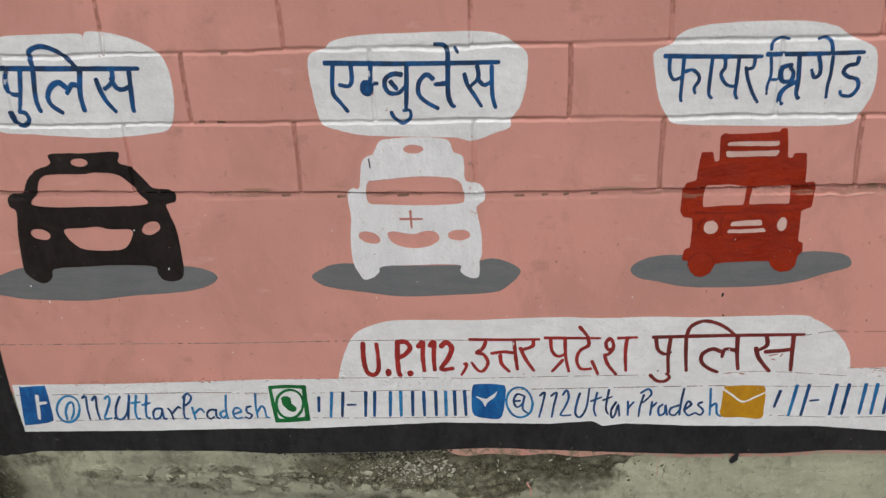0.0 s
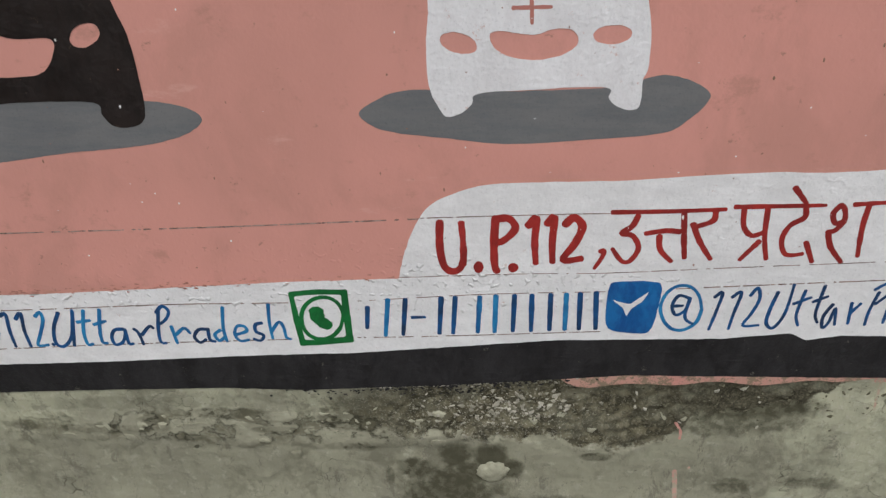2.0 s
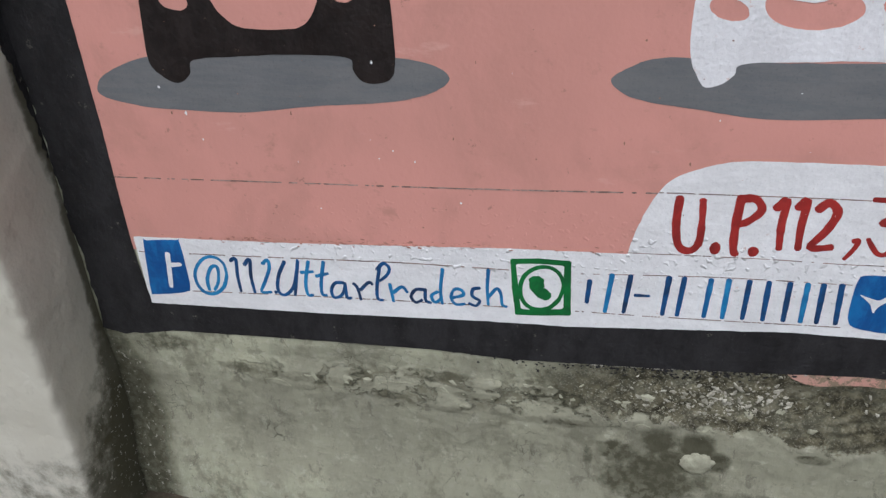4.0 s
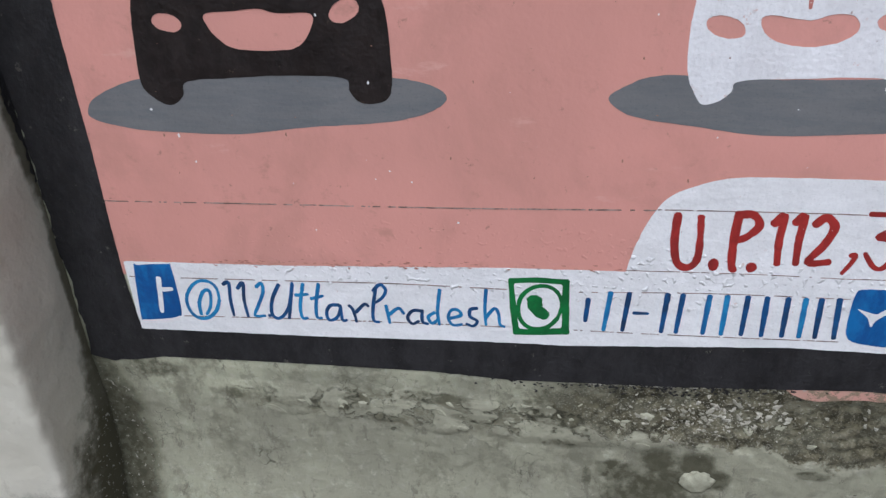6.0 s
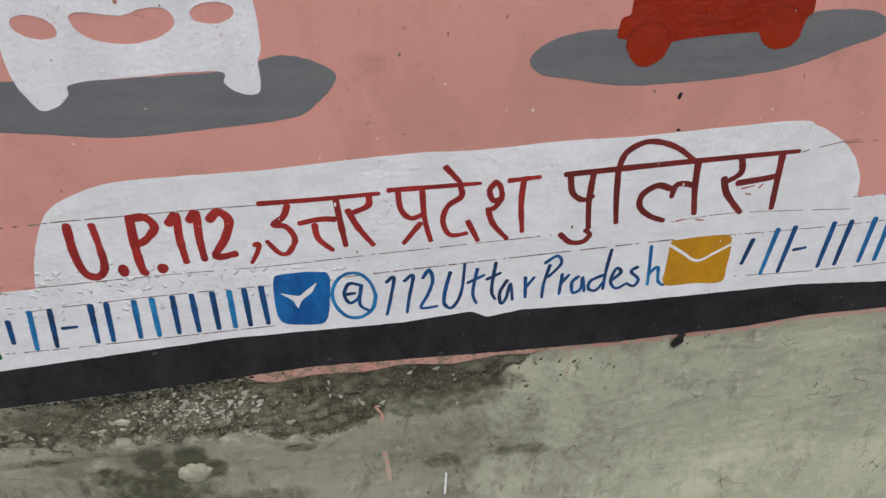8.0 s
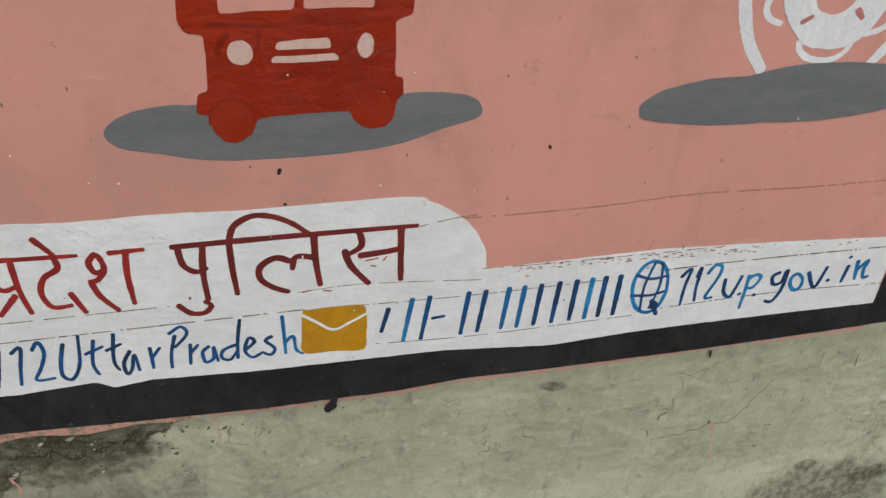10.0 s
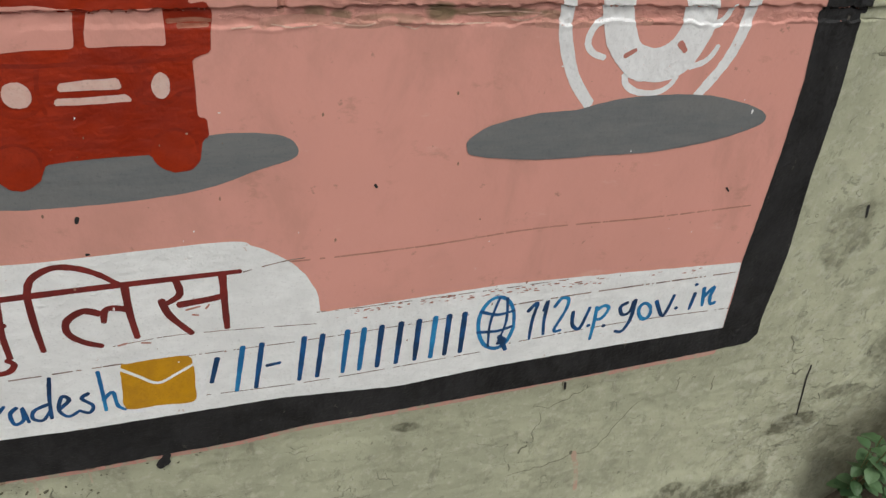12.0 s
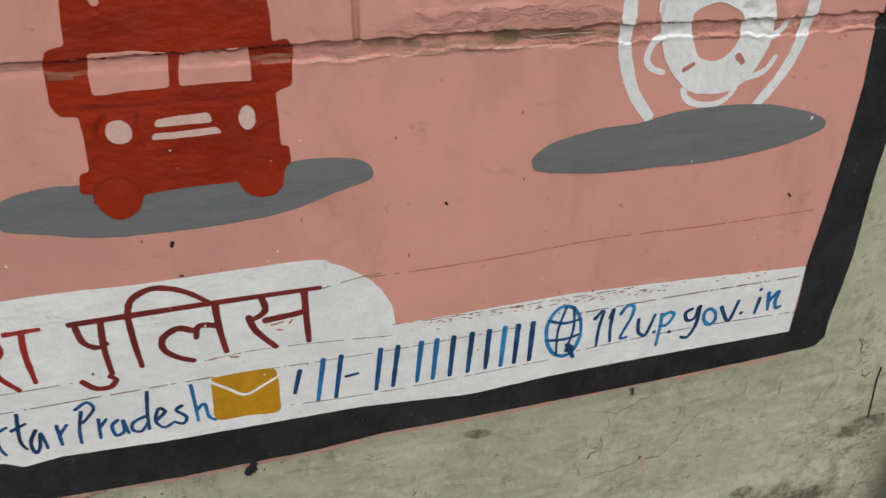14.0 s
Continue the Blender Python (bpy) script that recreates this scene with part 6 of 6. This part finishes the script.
def in_band(rng):
    x = rng.gauss(-0.2, 0.085) if rng.random() < 0.94 else rng.gauss(0.12, 0.09)
    return x, 0.23 + 0.1 * (x + 0.2) + rng.gauss(0, 0.024), 0.001 + 0.0065 * rng.random() ** 4


crumbs("mortar_crumbs", "pale broken mortar crumbs in a spalled strip of plaster", CHIP, 460, 3, in_band)
crumbs("plaster_flakes", "loose flat flakes of broken cement plaster", CRUST, 70, 9, lambda g: (lambda x: (x, 0.2 + 0.03 * (x + 0.5) + g.gauss(0, 0.02), 0.003 + 0.013 * g.random() ** 2))(g.gauss(-0.55, 0.27)), 0.22)
crumbs("mould_crumbs", "dark mouldy mortar crumbs in a spalled strip of plaster", DARKCHIP, 420, 4, lambda g: (lambda x: (x, 0.238 + 0.07 * (x + 0.02) + g.gauss(0, 0.022), 0.0015 + 0.004 * g.random() ** 2))(g.gauss(0.03, 0.22)))


def specks(name, label, material, count, seed, size):
    """Dried splashes of paint and dirt on the mural."""
    rng = random.Random(seed)
    bm = bmesh.new()
    for _ in range(count):
        x, z = rng.uniform(-1.2, 1.5), rng.uniform(0.5, 0.95)
        r, tall = size * rng.uniform(0.4, 1.0) ** 2, rng.choice((0.5, 1.0, 1.0, 2.0))
        ring = [bm.verts.new((x + r * math.cos(a * 1.047) * rng.uniform(0.6, 1.2), -0.0023, z + tall * r * math.sin(a * 1.047) * rng.uniform(0.6, 1.2))) for a in range(6)]
        bm.faces.new(ring)
    ob = part(name, bm, material, None, label)
    tagged(ob, category="paint specks", kind="stuff")


specks("white_specks", "tiny dried splashes of white paint on the mural", WHITE, 70, 21, 0.0026)
specks("dirt_specks", "tiny dark specks of dirt on the mural", MOSS, 130, 22, 0.0019)


def edge_chips():
    """Chips along the upper edge of the white band that show the undercoat."""
    rng = random.Random(31)
    bm = bmesh.new()
    for _ in range(260):
        x = rng.choice((rng.uniform(-1.22, 1.52), rng.uniform(0.9, 1.3), rng.uniform(-1.1, -0.6)))
        z = float(np.interp(x, (-1.25, -0.36, 0.842, 1.567), (0.468, 0.518, 0.57, 0.584))) + rng.gauss(0, 0.004)
        if -0.37 < x < 0.85:
            continue
        r = rng.uniform(0.0005, 0.0016)
        bm.faces.new([bm.verts.new((x + 3.2 * r * math.cos(a * 1.2566) * rng.uniform(0.5, 1.3), -0.0019, z + r * math.sin(a * 1.2566) * rng.uniform(0.5, 1.3))) for a in range(5)])
    ob = part("edge_chips", bm, SCORE, None, "small brown chips along the white band's upper edge")
    tagged(ob, category="paint chips", kind="stuff")


edge_chips()


def border_flecks(name, label, material, count, seed, low, high):
    """Small flecks along the crumbling lower edge of the black border."""
    rng = random.Random(seed)
    bm = bmesh.new()
    for _ in range(count):
        x = rng.gauss(-0.31, 0.13)
        z = float(np.interp(x, (-1.2, -0.69, -0.46, -0.276, -0.122, 0.02), (0.258, 0.281, 0.283, 0.294, 0.307, 0.319))) + rng.uniform(low, high) * rng.random()
        r, wide, tilt = rng.uniform(0.0006, 0.0028), rng.uniform(0.8, 2.4), rng.gauss(0, 0.5)
        ring = []
        for a in range(6):
            u, v = wide * r * math.cos(a * 1.047) * rng.uniform(0.5, 1.2), r * math.sin(a * 1.047) * rng.uniform(0.5, 1.2)
            px, pz = x + u * math.cos(tilt) - v * math.sin(tilt), z + u * math.sin(tilt) + v * math.cos(tilt)
            ring.append(bm.verts.new((px, plaster_y(px, pz) - 0.0022, pz)))
        bm.faces.new(ring)
    ob = part(name, bm, material, None, label)
    tagged(ob, category="paint flecks", kind="stuff")


border_flecks("black_flecks", "black paint flecks left on crumbling plaster below the border", BLACK, 230, 51, 0.004, -0.028)
border_flecks("plaster_flecks", "pale plaster showing through chips in the black border", CHIP, 220, 52, -0.004, 0.028)


def knob():
    """A round lump of cement set in the plaster."""
    bm = bmesh.new()
    bmesh.ops.create_uvsphere(bm, u_segments=32, v_segments=18, radius=1)
    for v in bm.verts:
        s = 1 + 0.26 * nz(v.co.x * 2, v.co.y * 2, v.co.z * 2) + 0.12 * nz(v.co.x * 7, v.co.y * 7, v.co.z * 7)
        v.co = Vector((-0.217 + 0.029 * s * v.co.x, 0.004 + 0.0065 * s * v.co.y, 0.085 + 0.023 * s * v.co.z))
    ob = part("cement_lump", bm, CRUST, None, "round pale cement lump set in mouldy plaster", True)
    tagged(ob, category="cement lump")


knob()


def weed(x, y, seed, height, stems, leaves):
    """A bushy broad-leaved weed at the foot of the wall."""
    rng = random.Random(seed)
    root = thing("weed", "small green broad-leaved weed growing at the wall foot", "plant", group="weeds at the wall")
    z0 = GROUND + rise(x, y) + 0.01
    for _ in range(stems):
        az = rng.uniform(0, math.tau)
        lean, h = rng.uniform(0.05, 0.28), height * rng.uniform(0.72, 1.0)
        out = Vector((math.cos(az), -abs(math.sin(az)) * 0.6, 0))
        path = [Vector((x, y, z0 - 0.01)) + out * (h * lean * t * t) + Vector((0.006 * nz(t * 3, az), 0.006 * nz(t * 3, az, 4), h * t)) for t in (0, 0.2, 0.4, 0.6, 0.8, 1.0)]
        bm = bmesh.new()
        rings = []
        for i, p in enumerate(path):
            r = 0.0026 - 0.0003 * i
            rings.append([bm.verts.new(p + Vector((r * math.cos(k * 1.5708), r * math.sin(k * 1.5708), 0))) for k in range(4)])
        for a, c in zip(rings, rings[1:]):
            for k in range(4):
                bm.faces.new((a[k], a[(k + 1) % 4], c[(k + 1) % 4], c[k]))
        stalk = part("stalk", bm, STALK, root)
        for n in range(leaves):
            t = 0.4 + 0.6 * (n + rng.uniform(0.2, 0.8)) / leaves
            i = min(4, int(t * 5))
            at = path[i].lerp(path[i + 1], t * 5 - i)
            turn = n * 2.4 + rng.uniform(-0.5, 0.5) + az
            way = Vector((math.cos(turn), math.sin(turn), rng.uniform(-0.25, 0.45)))
            if at.y + way.y * 0.05 > -0.035:
                way.y = -abs(way.y)
            way.normalize()
            size = rng.uniform(0.026, 0.04) * (1.15 - 0.35 * t)
            side = way.cross(Vector((0, 0, 1))).normalized()
            up = side.cross(way)
            bm = bmesh.new()
            cols = []
            for m in range(9):
                u = m / 8
                wide = 0.0012 if m < 2 else size * 0.56 * (math.sin(math.pi * min(1, (u - 0.16) / 0.84 * 0.94 + 0.03)) ** 0.7) * (1 - 0.25 * u)
                base = at + way * size * 1.25 * u + up * (-0.4 * size * u * u)
                cols.append([bm.verts.new(base + side * wide * s + up * (0.28 * wide * abs(s) + 0.03 * size * nz(m * 0.7, s * 2, turn))) for s in (-1, -0.5, 0, 0.5, 1)])
            for a, c in zip(cols, cols[1:]):
                for k in range(4):
                    bm.faces.new((a[k], c[k], c[k + 1], a[k + 1]))
            part("leaf", bm, LEAF, stalk, "", True)


weed(1.97, -0.1, 5, 0.37, 6, 8)
weed(2.08, -0.12, 8, 0.32, 6, 7)

# thin plates of plaster that lift off along the spalled strip
def plates():
    rng = random.Random(63)
    for x, z, a, b in ((-1.029, 0.142, 0.038, 0.016), (-0.902, 0.143, 0.026, 0.016), (-0.76, 0.168, 0.06, 0.026), (-0.598, 0.208, 0.042, 0.014), (-0.505, 0.2, 0.016, 0.006), (-0.422, 0.17, 0.019, 0.011), (-0.583, 0.12, 0.012, 0.008), (-0.64, 0.15, 0.012, 0.006), (-0.317, 0.15, 0.014, 0.01)):
        bm, k, seed = bmesh.new(), 22, rng.uniform(0, 50)
        rim = []
        for i in range(k):
            t = i * math.tau / k
            r = 1 + 0.3 * nz(math.cos(t) * 1.3, math.sin(t) * 1.3, seed) + 0.16 * nz(math.cos(t) * 4, math.sin(t) * 4, seed)
            rim.append((r * a * math.cos(t), r * b * math.sin(t)))
        back = [bm.verts.new((x + u, plaster_y(x + u, z + v) + 0.003, z + v)) for u, v in rim]
        edge = [bm.verts.new((x + u, plaster_y(x + u, z + v) - 0.0013 - 0.0008 * rng.random(), z + v)) for u, v in rim]
        mid = [bm.verts.new((x + 0.6 * u, plaster_y(x, z) - 0.0022 - 0.0006 * rng.random(), z + 0.6 * v)) for u, v in rim]
        for i in range(k):
            j = (i + 1) % k
            bm.faces.new((back[i], back[j], edge[j], edge[i]))
            bm.faces.new((edge[i], edge[j], mid[j], mid[i]))
        bm.faces.new(mid)
        bmesh.ops.recalc_face_normals(bm, faces=bm.faces[:])
        part("plaster_plate", bm, PLASTER, wall_mural)


plates()

# dust settled in the upright joints, where no sign or silhouette covers them
COVERED = (((-1.14, -0.69), (-0.31, 0.03), (0.43, 0.73)), ((-1.17, -0.65), (-0.37, 0.12), (0.36, 0.81)), (), ())
for (z0, z1, _, _), cuts, spans in zip(ROWS[:4], JOINTS, COVERED):
    for xj in cuts:
        if -1.22 < xj < 1.13 and not any(lo < xj < hi for lo, hi in spans):
            low = 1.38 if z0 == ROWS[2][0] and any(lo < xj < hi for lo, hi in COVERED[1]) else z0 + 0.008
            run = [z1 - 0.004 - (z1 - 0.004 - low) * k / 5 for k in range(6)]
            brush(wall_mural, "joint_dust", JOINTDIRT, 1.3, 1.05, [[(100 * (xj + wobble(z * 1.5, xj * 7 + 3)), 100 * z) for z in run]])

# the mortar lip under the blocks, dirty and patched
rng = random.Random(41)
u = -1.2
while u < 1.5:
    run = rng.uniform(0.05, 0.22)
    brush(wall_mural, "lip_patch", LIPDIRT, 1.4, rng.uniform(0.5, 1.6), [[(100 * (u + run * k / 5), 100.2 + 0.35 * rng.uniform(-1, 1)) for k in range(6)]])
    u += run + rng.uniform(0.1, 0.3 if u > 0.5 else 0.6)

# ---- the blocks of the upper wall, each laid on its own ----
for (z0, z1, off, width), cuts in zip(ROWS, JOINTS):
    ends = [XL[0]] + cuts + [XL[-1]]
    rows = [z for z in ZL if z0 - 1e-6 <= z <= z1 + 1e-6]
    for a, b in zip(ends, ends[1:]):
        cols = [x for x in XL if a - 1e-6 <= x <= b + 1e-6]
        part("block", grid_mesh(cols, rows, lambda x, z: RELIEF[x, z], 0.2), PLASTER, wall_mural, "", True)
